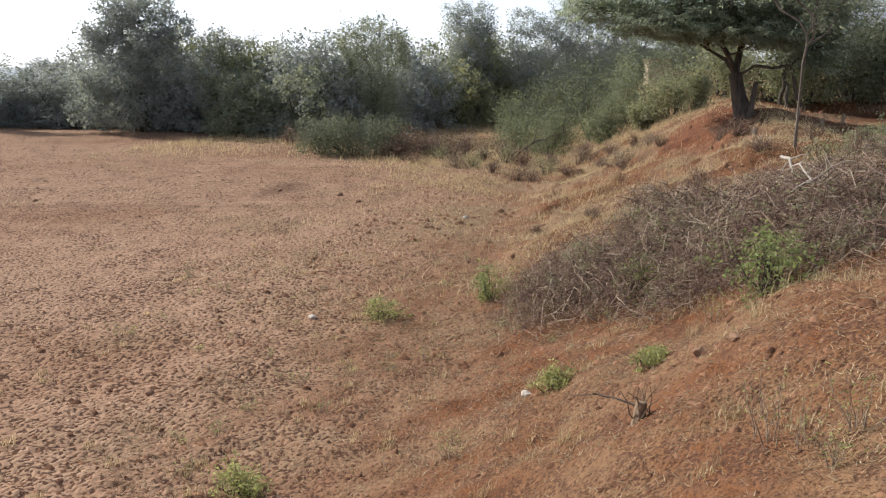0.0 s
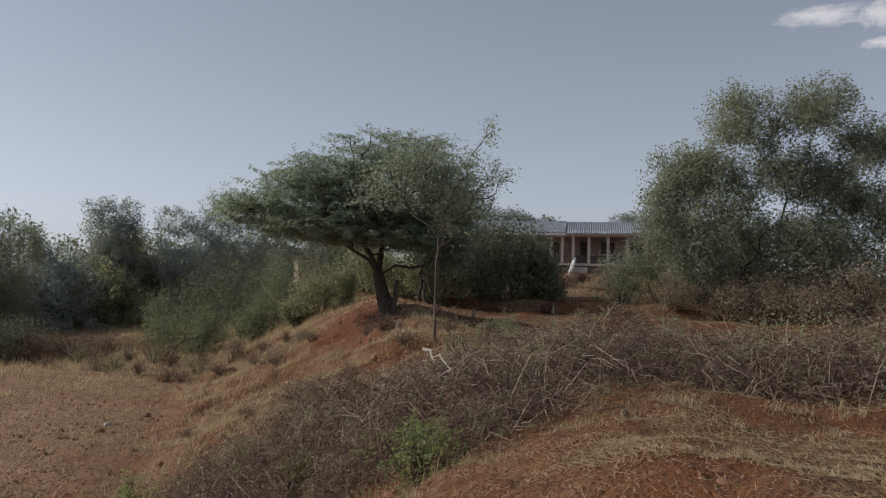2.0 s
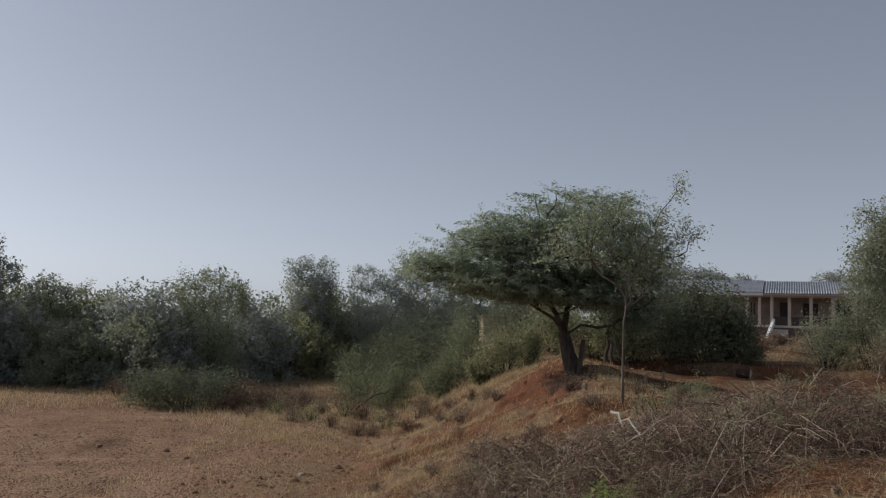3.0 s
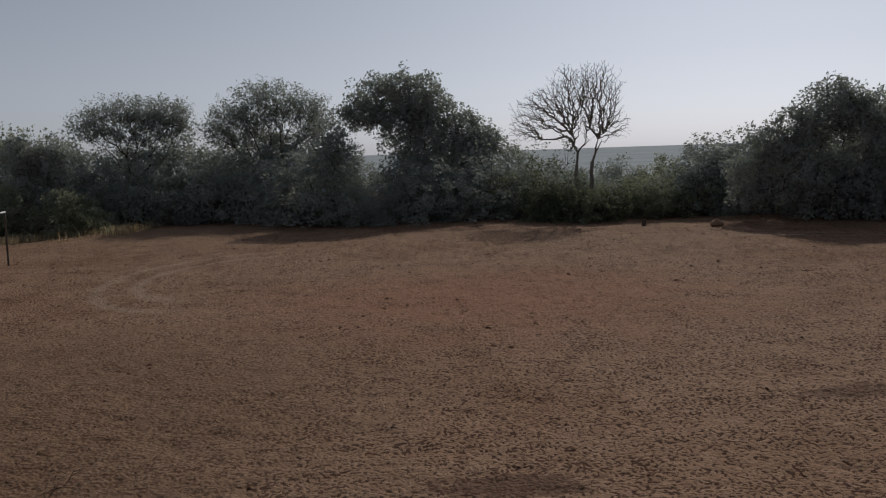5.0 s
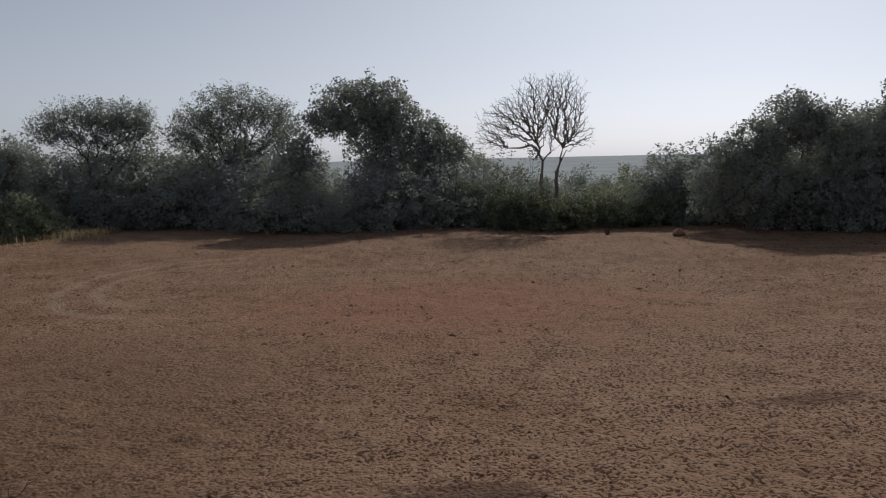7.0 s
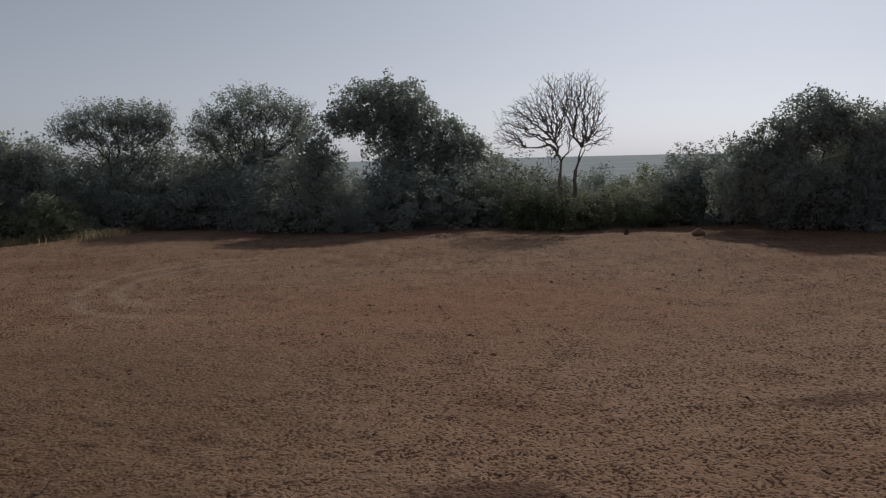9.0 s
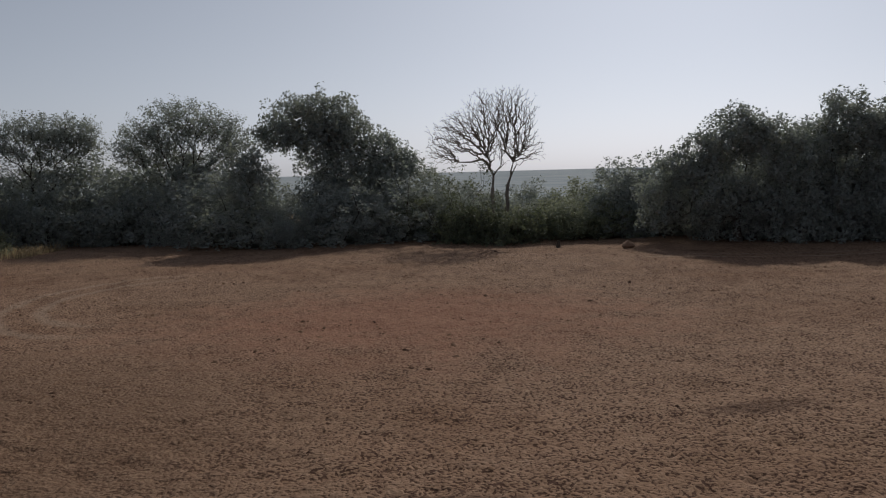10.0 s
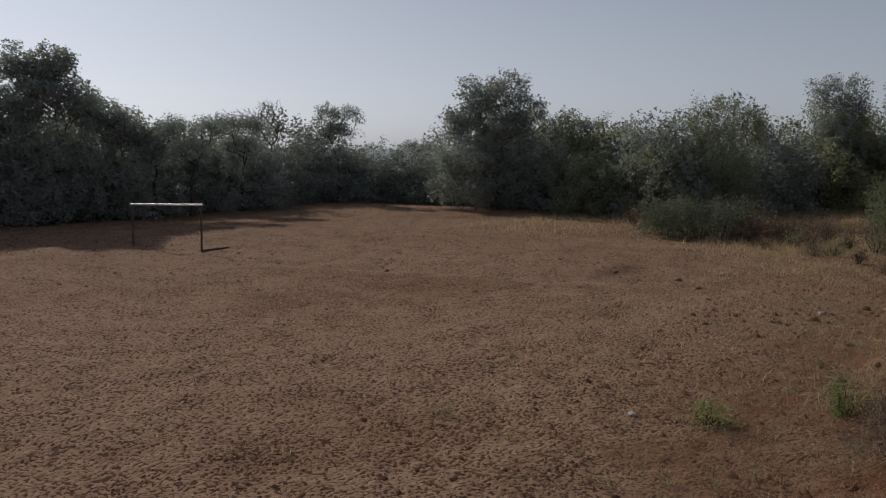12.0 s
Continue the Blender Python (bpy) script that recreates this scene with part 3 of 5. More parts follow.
v, f = lumps(x, y, size, 1.4)
tagged(part("bank_clods", data("bank_clods", v, f, CLOD_RED), None), "crumbled red-brown clods on the bank", "soil clods", kind="stuff")


def blades(x, y, tall, flat, width=0.006):
    """Dry grass: bent narrow blades."""
    n = len(x)
    a = rng.uniform(0, 6.283, n)
    out = np.stack([np.cos(a), np.sin(a)], -1) * (tall * rng.uniform(0.2, 1.0, n) * flat)[:, None]
    side = np.stack([-np.sin(a), np.cos(a)], -1) * width * rng.uniform(0.7, 1.6, (n, 1))
    z = surface(x, y)
    p0 = np.stack([x, y, z - 0.01], -1)
    up = tall * rng.uniform(0.5, 1.0, n) * (1.25 - flat)
    mid = p0 + np.concatenate([out * 0.35, (up * 0.65)[:, None]], -1)
    tip = p0 + np.concatenate([out, up[:, None]], -1)
    w = np.concatenate([side, np.zeros((n, 1))], -1)
    v = np.stack([p0 - w, p0 + w, mid + w * 0.7, mid - w * 0.7, tip], 1).reshape(-1, 3)
    k = 5 * np.arange(n)[:, None]
    tris = np.concatenate([k + np.array([0, 1, 2]), k + np.array([0, 2, 3]), k + np.array([3, 2, 4])], 0)
    return v, tris


def needles(x, y, long, lift, width=0.004):
    """Fallen straws and short standing blades: one narrow tapering sliver each."""
    n = len(x)
    a = rng.uniform(0, 6.283, n)
    up = long * np.sin(lift)
    out = long * np.cos(lift)
    c, s_ = np.cos(a), np.sin(a)
    w = width * rng.uniform(0.6, 1.5, n)
    z = surface(x, y) + 0.012
    p0 = np.stack([x - s_ * w, y + c * w, z], -1)
    p1 = np.stack([x + s_ * w, y - c * w, z + w], -1)
    p2 = np.stack([x + c * out, y + s_ * out, np.maximum(surface(x + c * out, y + s_ * out) + 0.015, z) + up], -1)
    return np.stack([p0, p1, p2], 1).reshape(-1, 3), np.arange(3 * n).reshape(n, 3)


def mat_of_straw(x, y):
    return np.clip(0.12 + 0.5 * patchy(x, y, 0.9, -0.4, 1.0, 2.0) + 0.5 * patchy(x, y, 2.3, -0.2, 1.0, 5.0), 0, 1)


x, y = scatter(230000, 4.5, 30, -11, 6, lambda x, y: mat_of_straw(x, y) * (1 - 0.35 * smooth01((-2.0 - y) / 1.5) * smooth01((12 - x) / 2)) * np.clip(1.3 - np.hypot(x, y) / 30, 0.1, 1))
v, f = needles(x, y, rng.uniform(0.04, 0.15, len(x)) * np.clip(np.hypot(x, y) / 10, 0.7, 1.6), rng.uniform(0.0, 0.45, len(x)), 0.0032)
tagged(part("bank_straw", data("bank_straw", v, f, STRAW), None), "dry straw matted over the red-brown bank", "dry grass", kind="stuff")
# thick bleached litter on the terrace in front of the brush
x, y = scatter(250000, 4.6, 11, -10, -1.6, lambda x, y: np.clip(0.05 + 0.5 * patchy(x, y, 1.7, -0.3, 1.3, 1.3), 0, 1) * np.clip(0.10 + 0.9 * np.exp(-((x - 6.9) / 1.6) ** 2 - ((y + 4.6) / 1.9) ** 2), 0, 1))
v, f = needles(x, y, rng.uniform(0.03, 0.13, len(x)), np.abs(rng.normal(0, 0.3, len(x))), 0.0034)
tagged(part("straw_litter", data("straw_litter", v, f, STRAW_PALE), None), "thick bleached straw litter strewn over the terrace", "straw", kind="stuff")
# grass standing along the foot of the brush
t_ = np.repeat(rng.uniform(0, 1, 55), 16) + rng.normal(0, 0.006, 880)
foot_x = np.interp(t_, (0, 0.2, 0.4, 0.6, 0.8, 1), (13.2, 10.1, 8.9, 9.6, 9.7, 8.8)) + rng.normal(0, 0.12, len(t_))
foot_y = np.interp(t_, (0, 0.2, 0.4, 0.6, 0.8, 1), (-0.5, -1.8, -2.6, -4.0, -5.6, -7.6)) + rng.normal(0, 0.12, len(t_))
v, f = blades(foot_x, foot_y, rng.uniform(0.10, 0.34, len(t_)), rng.uniform(0.4, 1.0, len(t_)), 0.0035)
tagged(part("brush_foot_grass", data("brush_foot_grass", v, f, STRAW_PALE), None), "pale dry grass standing along the foot of the brush", "dry grass", kind="stuff")
# short dry grass over the slope of the mound, bare on its red face and along the scarp
def slope_cover(x, y):
    bare = np.exp(-((x - 30) / 4.6) ** 2 - ((y + 3.6) / 1.8) ** 2)
    scar = np.exp(-((y + 0.2 - (x - 29.7) * 0.46) / 0.45) ** 2)
    return np.clip((0.10 + 0.9 * patchy(x, y, 0.8, -0.6, 0.9, 4.0)) * (1 - bare) * (1 - 0.8 * scar) * smooth01((y + 7.5) / 2), 0, 1)


x, y = scatter(120000, 17, 46, -9, 9, lambda x, y: slope_cover(x, y) * (1 - 0.85 * smooth01((y - 0.5) / 2.5) * smooth01((36 - x) / 5)))
v, f = needles(x, y, rng.uniform(0.08, 0.30, len(x)), rng.uniform(0.2, 1.3, len(x)), 0.007)
tagged(part("slope_grass", data("slope_grass", v, f, STRAW_PALE), None), "short pale dry grass over the eroded slope", "dry grass", kind="stuff")
x, y = scatter(80000, 6, 70, 0, 26, lambda x, y: (1 - 0.8 * np.exp(-((x - 27) / 7) ** 2 - ((y - 5) / 2.6) ** 2)) * patchy(x, y, 0.5, 0.0, 1.2, 5.0) * np.clip((x - y * 0.75) / 20, 0, 1))
v, f = blades(x, y, rng.uniform(0.06, 0.25, len(x)), 0.7, 0.007)
tagged(part("field_grass", data("field_grass", v, f, STRAW), None), "thin bleached grass at the edge of the field", "dry grass", kind="stuff")
x, y = scatter(130000, 30, 85, -4, 26, lambda x, y: (0.25 + 0.75 * patchy(x, y, 0.45, -0.6, 0.9, 1.0)) * smooth01((np.hypot(x, y) - 36 - 9 * smooth01((y - 8) / 8)) / 12) * (np.hypot(x, y) < 78))
v, f = needles(x, y, rng.uniform(0.15, 0.7, len(x)) * rng.uniform(0.5, 1.0, len(x)), rng.uniform(0.5, 1.45, len(x)), 0.011)
tagged(part("tall_dry_grass", data("tall_dry_grass", v, f, STRAW_PALE), None), "tall pale dry grass in front of the thicket", "dry grass", kind="stuff")

# tufts: many blades from one root
tx, ty = scatter(900, 5.5, 26, -8, 9, lambda x, y: np.clip(1.1 - np.hypot(x, y) / 26, 0.1, 1) * (0.35 + 0.65 * patchy(x, y, 0.7, -0.4, 0.9, 6.0)))
k = 34
x = np.repeat(tx, k) + rng.normal(0, 0.05, len(tx) * k)
y = np.repeat(ty, k) + rng.normal(0, 0.05, len(tx) * k)
v, f = blades(x, y, np.repeat(rng.uniform(0.08, 0.26, len(tx)), k) * rng.uniform(0.6, 1.2, len(x)), 0.55, 0.0035)
tagged(part("grass_tufts", data("grass_tufts", v, f, STRAW_PALE), None), "small upright tufts of pale dry grass", "dry grass", kind="stuff")
x, y = scatter(60000, 40, 78, -34, -10, lambda x, y: patchy(x, y, 0.3, -0.7, 0.7, 2.0) * smooth01((np.hypot(x, y) - 42) / 8))
v, f = needles(x, y, rng.uniform(0.12, 0.45, len(x)), rng.uniform(0.4, 1.4, len(x)), 0.012)
tagged(part("terrace_grass", data("terrace_grass", v, f, STRAW), None), "pale dry grass in front of the building", "dry grass", kind="stuff")
x, y = scatter(16000, -34, -20, 50, 64, lambda x, y: patchy(x, y, 0.5, -0.7, 0.7, 3.0))
v, f = blades(x, y, rng.uniform(0.3, 0.9, len(x)), 0.45, 0.016)
tagged(part("edge_grass", data("edge_grass", v, f, STRAW), None), "tall pale grass behind the goal", "dry grass", kind="stuff")

# ---------------------------------------------------------------- thicket round the field
BASE_AT = np.array([(40, 62), (23, 62), (13, 57), (5, 50), (-7, 52), (-18, 52), (-25, 48), (-31, 50), (-38, 55), (-44, 61), (-50, 72), (-58, 71),
                    (-64, 66), (-69, 57), (-73, 56), (-77, 66), (-85, 78), (-92, 80), (-100, 78)], float)
TOP_AT = np.array([(40, 1.4), (28, 1.2), (24.5, 2.0), (22, 1.4), (16, 1.2), (10, 1.2), (7.5, 0.7), (6.8, -0.5), (5.8, -0.8), (5.2, 0.2), (1, 0.6), (-1.6, 0.6), (-4, 0.2), (-6, -0.3), (-7.5, -1.0), (-11, -0.7),
                   (-13.5, -0.5), (-15.2, 0.1), (-16.5, -0.4), (-18, 0.2), (-21, 1.2), (-24, 2.0), (-27, 2.0), (-29, 2.4), (-32, 2.6), (-36, 2.2), (-38, 1.4), (-42, 1.3),
                   (-46, 1.5), (-49, 1.6), (-52, 0.8), (-55, -0.2), (-59, 1.7), (-64, 2.1), (-70, 2.0), (-74, 2.1), (-78, 2.1), (-82, 2.5), (-88, 2.6), (-92, 2.2), (-100, 2.0)], float)


def along(table, bearing):
    order = np.argsort(table[:, 0])
    return float(np.interp(bearing, table[order, 0], table[order, 1]))


def bush_lobes(w, h):
    out = []
    for i in range(6):
        a = rng.uniform(0, 6.283)
        r = rng.uniform(0.1, 0.55) * w / 2
        hh = rng.uniform(0.45, 0.72) * h
        out.append((math.cos(a) * r, math.sin(a) * r, hh * 0.55 + (0.15 * h if i < 2 else 0), w * rng.uniform(0.2, 0.32), w * rng.uniform(0.2, 0.32), hh * 0.55))
    out.append((0.0, 0.0, 0.09 * h, w * 0.44, w * 0.44, 0.13 * h))
    return out


BUSH_LABEL = {
    "dark": "dense dark green thorn bush at the field's edge",
    "olive": "rounded olive green bush in dry grass",
    "pale": "feathery pale green shrub",
}
kinds, full = [], {}
for leaf, key, n in ((LEAF_DARK, "dark", 3), (LEAF_GREY, "olive", 2), (LEAF_OLIVE, "pale", 2)):
    for i in range(n):
        first = grow_bush("bush", BUSH_LABEL[key], (0, 0, -60), bush_lobes(5.0, 4.6), clumps=250, leaves=30, size=0.105, spread=0.2, narrow=1.0, floor=-1.0, spray=0.12, stems=3, shell=0.7, leaf=leaf, group="thicket round the field")
        kinds.append((key, first))
        top = np.percentile([v.co.z for v in first.children[0].data.vertices], 98)
        side = np.percentile([abs(v.co.x) for v in first.children[0].data.vertices], 96) * 2
        full[first.name] = (side, top)
rnd = random.Random(11)


def plant(key, bearing, distance, tall, wide=None):
    ob = rnd.choice([o for k, o in kinds if k == key])
    x, y, z = spot(bearing, distance)
    wide = wide or tall * rnd.uniform(0.95, 1.3)
    m = pose(x, y, z - 0.05, 0, 0, rnd.uniform(0, 360)) @ Matrix.Diagonal((wide / full[ob.name][0], wide / full[ob.name][0], tall / full[ob.name][1], 1))
    return copy_thing(ob, m)


bearing = 38.0
while bearing > -98:
    d0, top = along(BASE_AT, bearing) + (5.0 if bearing > -42 else 2.0), along(TOP_AT, bearing)
    for row, (back, share) in enumerate(((1.2, 0.72), (4.6, 1.0))):
        d = d0 + back + rnd.uniform(-1, 1)
        az = bearing + rnd.uniform(-1, 1)
        crest = 4.6 + d * math.tan(radians(along(TOP_AT, az)))
        tall = max(1.8, (crest - spot(az, d)[2]) * share * rnd.uniform(0.8, 1.05))
        green = az > 25 or az < -64 or -17 < az < -10
        key = "dark" if not green else rnd.choice(("olive", "pale" if az < -60 else "dark", "dark", "dark"))
        plant(key, az, d, tall, min(tall * rnd.uniform(1.0, 1.4), 6.5))
    bearing -= 135 / d0 * rnd.uniform(0.85, 1.15)
for az, d, tall, key in ((25.6, 61, 2.8, "olive"), (23.4, 60.5, 2.4, "olive"), (27.6, 62, 3.2, "olive"), (30, 62, 3.4, "olive"), (-9.5, 57, 2.1, "olive"), (-11.6, 58, 2.4, "olive"), (-13.2, 57, 2.5, "olive"), (-15.4, 58, 2.7, "olive")):
    plant(key, az, d, tall, tall * 1.4)
for key, first in kinds:
    for o in (*first.children_recursive, first):
        bpy.data.objects.remove(o)

# ---------------------------------------------------------------- trees of the tree line
EDGE = "trees round the field"


# trees moved back are enlarged to keep their size in the camera's view
def stand(bearing, distance, back=0.0):
    return dict(where=spot(bearing, distance + back), turn=bearing, view_scale=1 + 0.75 * back / distance)


fine = dict(group=EDGE, leaves=26, size=0.115, narrow=0.8, spread=0.2, twigs=0.7, shell=0.0, floor=-1.0, limb=0.4, spray=0.35, rise=0.3, tip=0.008, keep=0.74, reach=0.7)
grow_tree("tree", "open-crowned thorn tree with sky between its branches", **stand(20.5, 58, 10), fork=2.6, trunk=0.2, clumps=1150, **fine,
          lobes=[(-0.5, 0, 6.9, 2.5, 1.8, 1.5), (1.7, 0, 6.9, 2.1, 1.7, 1.3), (-2.4, 0, 6.4, 1.6, 1.5, 1.0), (2.9, 0, 6.7, 1.2, 1.3, 1.2), (0.3, 0, 5.5, 3.3, 1.6, 0.9), (0.2, 0, 4.3, 3.0, 1.5, 0.8)])
grow_tree("tree", "dome-shaped thorn tree with a fine open crown", **stand(12.2, 55, 10), fork=2.6, trunk=0.22, clumps=1380, **fine,
          lobes=[(0, 0, 7.3, 2.4, 1.9, 1.7), (-1.7, 0, 6.6, 2.0, 1.7, 1.5), (1.9, 0, 6.9, 1.9, 1.7, 1.4), (-2.9, 0, 5.6, 1.4, 1.4, 1.1), (3.1, 0, 6.2, 1.3, 1.4, 1.2), (0.2, 0.2, 5.2, 3.6, 1.6, 0.9), (0.3, 0, 4.0, 3.4, 1.5, 0.8)])
dense = dict(group=EDGE, narrow=1.0, twigs=0.25, shell=0.25, floor=-1.0, spray=0.1, limb=0.4)
grow_tree("tree", "dense dark round-crowned tree overtopping the thicket", **stand(3.5, 50, 10), fork=3.0, trunk=0.26, clumps=1200, leaves=34, size=0.14, spread=0.24, **dense,
          lobes=[(-1.1, 0, 7.1, 2.2, 1.9, 1.7), (0.7, 0, 7.2, 2.0, 1.9, 1.65), (-2.5, 0, 6.3, 1.6, 1.5, 0.9), (1.75, 0, 6.0, 1.7, 1.6, 1.6), (-0.3, 0, 5.7, 2.3, 1.8, 1.1), (3.6, 0, 5.3, 1.2, 1.3, 1.3), (4.8, 0, 4.6, 1.1, 1.2, 1.1), (1.2, 0, 4.1, 2.5, 1.9, 1.7), (3.8, 0, 3.8, 1.6, 1.6, 1.2), (1.5, 0, 2.0, 3.0, 1.8, 1.9)])
grow_tree("tree", "leafy tree standing in the dark thicket", **stand(8.3, 51, 6), fork=2.0, trunk=0.16, clumps=300, leaves=26, size=0.14, spread=0.24, **dense,
          lobes=[(0, 0, 5.6, 1.0, 1.2, 1.3), (-0.4, 0, 4.4, 1.3, 1.3, 1.2), (0.6, 0, 4.6, 0.9, 1.1, 1.1), (0, 0, 2.8, 1.6, 1.4, 1.5), (0, 0, 1.2, 1.7, 1.5, 1.3)])
for az, d, lobes in ((-23.0, 53, [(0, 0, 6.3, 1.9, 1.9, 1.6), (-1.6, 0, 5.3, 1.5, 1.6, 1.4), (1.6, 0, 5.9, 1.6, 1.6, 1.5), (-3.2, 0, 4.3, 1.4, 1.5, 1.2), (2.9, 0, 5.0, 1.3, 1.5, 1.6), (-1.5, 0, 2.8, 2.8, 1.7, 2.4), (1.6, 0, 2.8, 2.8, 1.7, 2.6), (-4.2, 0, 2.4, 1.6, 1.5, 2.0)]),
                     (-29.0, 55, [(0, 0, 7.5, 1.4, 1.5, 1.4), (0.8, 0, 6.1, 1.8, 1.6, 1.7), (-1.2, 0, 5.7, 1.6, 1.6, 1.6), (0, 0, 3.2, 2.8, 1.8, 2.8), (0, 0, 1.6, 3.0, 1.8, 1.6)]),
                     (-33.3, 55, [(-0.9, 0, 9.1, 1.3, 1.4, 1.1), (0.9, 0, 9.0, 1.3, 1.4, 1.3), (0, 0, 7.6, 2.3, 1.8, 1.6), (1.9, 0, 6.8, 1.6, 1.5, 1.4), (-1.7, 0, 6.2, 1.6, 1.6, 1.6), (0, 0, 3.6, 3.2, 1.9, 3.0), (0, 0, 1.6, 3.2, 1.9, 1.6)]),
                     (-36.8, 57, [(-0.6, 0, 6.4, 1.5, 1.5, 1.3), (1.0, 0, 5.6, 1.5, 1.5, 1.2), (2.4, 0, 4.7, 1.1, 1.3, 1.0), (0, 0, 3.4, 2.6, 1.7, 2.2), (0, 0, 1.6, 2.8, 1.7, 1.6)]),
                     (26.0, 63, [(-1.0, 0, 5.2, 1.3, 1.4, 1.2), (0.9, 0, 5.0, 1.4, 1.4, 1.1), (0, 0, 3.4, 2.2, 1.6, 1.7), (0, 0, 1.5, 2.4, 1.6, 1.5)])):
    grow_tree("tree", "thick dark-leaved tree rising from the thicket", **stand(az, d), fork=2.2, trunk=0.22, clumps=160 * len(lobes), leaves=32, size=0.145, spread=0.25, lobes=lobes, **dense)
for az, d, w, top in ((-41.8, 60, 4.6, 6.8), (-44.8, 64, 3.6, 7.0), (-51.2, 74, 4.4, 8.2), (-56.3, 88, 4.0, 5.5), (-39.6, 58, 3.4, 6.3)):
    grow_tree("tree", "small thorn tree with a thin open crown", **stand(az, d), group=EDGE, fork=2.4, trunk=0.14, clumps=240, leaves=24, size=0.12, spread=0.24, narrow=0.8, twigs=0.6, limb=0.4,
              lobes=[(-w * 0.2, 0, top - 1.3, w * 0.28, w * 0.3, 1.1), (w * 0.22, 0, top - 1.2, w * 0.27, w * 0.3, 1.0), (0, 0, top - 2.6, w * 0.42, w * 0.35, 1.0)])
grow_tree("tree", "tall dark many-stemmed tree with a ragged crown", **stand(-61.3, 63, 4), fork=2.5, trunk=0.24, clumps=1250, leaves=28, size=0.15, spread=0.25, stems=3, **{**dense, "spray": 0.3, "shell": 0.4},
          lobes=[(-1.2, 0, 8.0, 1.7, 1.7, 1.4), (0.9, 0, 8.5, 1.7, 1.7, 1.3), (2.3, 0, 7.0, 1.3, 1.5, 1.4), (-2.4, 0, 6.3, 1.3, 1.4, 1.1), (0, 0, 6.2, 2.3, 1.8, 1.5), (1.5, 0, 4.2, 2.8, 1.9, 2.0), (-1.5, 0, 3.8, 2.8, 1.9, 1.8), (-1.8, 0, 1.6, 2.8, 2.0, 1.6), (1.8, 0, 1.6, 2.8, 2.0, 1.6)])
for az, d, w, top, leaf in ((-66.8, 66, 4.6, 7.4, LEAF_GREY), (-70.4, 70, 4.4, 6.6, LEAF_GREY), (-81.8, 78, 5.0, 10.9, LEAF_DARK), (-86.2, 78, 6.5, 10.3, LEAF_DARK), (-89.4, 79, 6.0, 10.2, LEAF_DARK), (-92.6, 80, 6.0, 10.0, LEAF_DARK), (-96.0, 80, 6.0, 9.4, LEAF_DARK)):
    grow_tree("tree", "full-crowned bush tree behind the dry grass", **stand(az, d), group=EDGE, fork=2.0, trunk=0.2, clumps=600, leaves=42, size=0.12, narrow=0.9, spread=0.26, twigs=0.15, leaf=leaf, stems=3, shell=0.5, floor=-1.0, spray=0.3, rise=0.7, limb=0.3,
              lobes=[(-w * 0.2, 0, top - 1.5, w * 0.28, w * 0.3, 1.4), (w * 0.22, 0, top - 1.7, w * 0.28, w * 0.3, 1.4), (0, 0, top - 3.4, w * 0.5, w * 0.4, 1.8), (0, 0, top - 5.2, w * 0.5, w * 0.4, 1.8), (0, 0, top - 6.8, w * 0.5, w * 0.4, 1.8), (0, 0, 1.3, w * 0.5, w * 0.4, 1.3)])
grow_tree("tree", "pale grey-green tree with upright feathery shoots", **stand(-75.4, 60), group=EDGE, fork=1.4, trunk=0.2, clumps=700, leaves=36, size=0.11, narrow=0.7, spread=(0.16, 0.16, 0.3), twigs=0.2, spray=0.5, rise=2.0, floor=-1.0, limb=0.3, leaf=LEAF_GREY, stems=4,
          lobes=[(-1.4, 0, 6.2, 0.9, 1.2, 1.6), (0.1, 0, 6.4, 1.1, 1.3, 1.6), (1.6, 0, 6.0, 0.8, 1.2, 1.3), (2.2, 0, 5.6, 0.4, 0.6, 1.3), (0, 0, 3.8, 2.5, 2.0, 2.0), (0, 0, 2.0, 2.4, 1.8, 1.6)])


def bare_tree(label, where, turn, fork, trunk, lobes, twigs, lean=0.1, tip=0.009):
    """A leafless tree: limbs that split again and again into fine twigs."""
    thing = new("bare_tree")
    thing.matrix_world = pose(*where, 0, 0, turn)
    tagged(thing, label, "tree", EDGE)
    first = bow((0, 0, -0.1), (lean, 0, fork), 0, 0.06, 7)
    v, f = tubes([(first, trunk, trunk * 0.75)], 8)
    part("trunk", data("trunk", v, f, BARK_PALE, True), None, thing)
    ends, _ = in_lobes(lobes, twigs, 0.1, -0.9)
    v, f = tubes(branching(first[4:], ends, tip, trunk * 0.6, 0.5, 0.07), 3)
    part("branch_frame", data("branch_frame", v, f, BARK_PALE), None, thing)
    return thing


bare_tree("leafless grey tree with a fan of fine twigs", spot(-7.5, 56), -7.5, 3.4, 0.15, [(-0.3, 0, 7.9, 1.8, 1.5, 1.8), (-2.2, 0, 6.8, 2.0, 1.4, 1.5), (-3.0, 0, 5.8, 1.4, 1.2, 1.1), (0.1, 0, 6.0, 1.5, 1.2, 1.3), (-1.2, 0, 7.2, 1.9, 1.4, 1.5)], 1900)
bare_tree("leafless grey tree with a fan of fine twigs", spot(-8.35, 56.6), -8.4, 3.6, 0.15, [(1.0, 0, 7.9, 1.6, 1.4, 1.9), (0.2, 0, 8.4, 1.4, 1.4, 1.5), (1.4, 0, 5.9, 1.5, 1.2, 1.2), (0.6, 0, 6.6, 1.6, 1.3, 1.4)], 1500, 0.25)
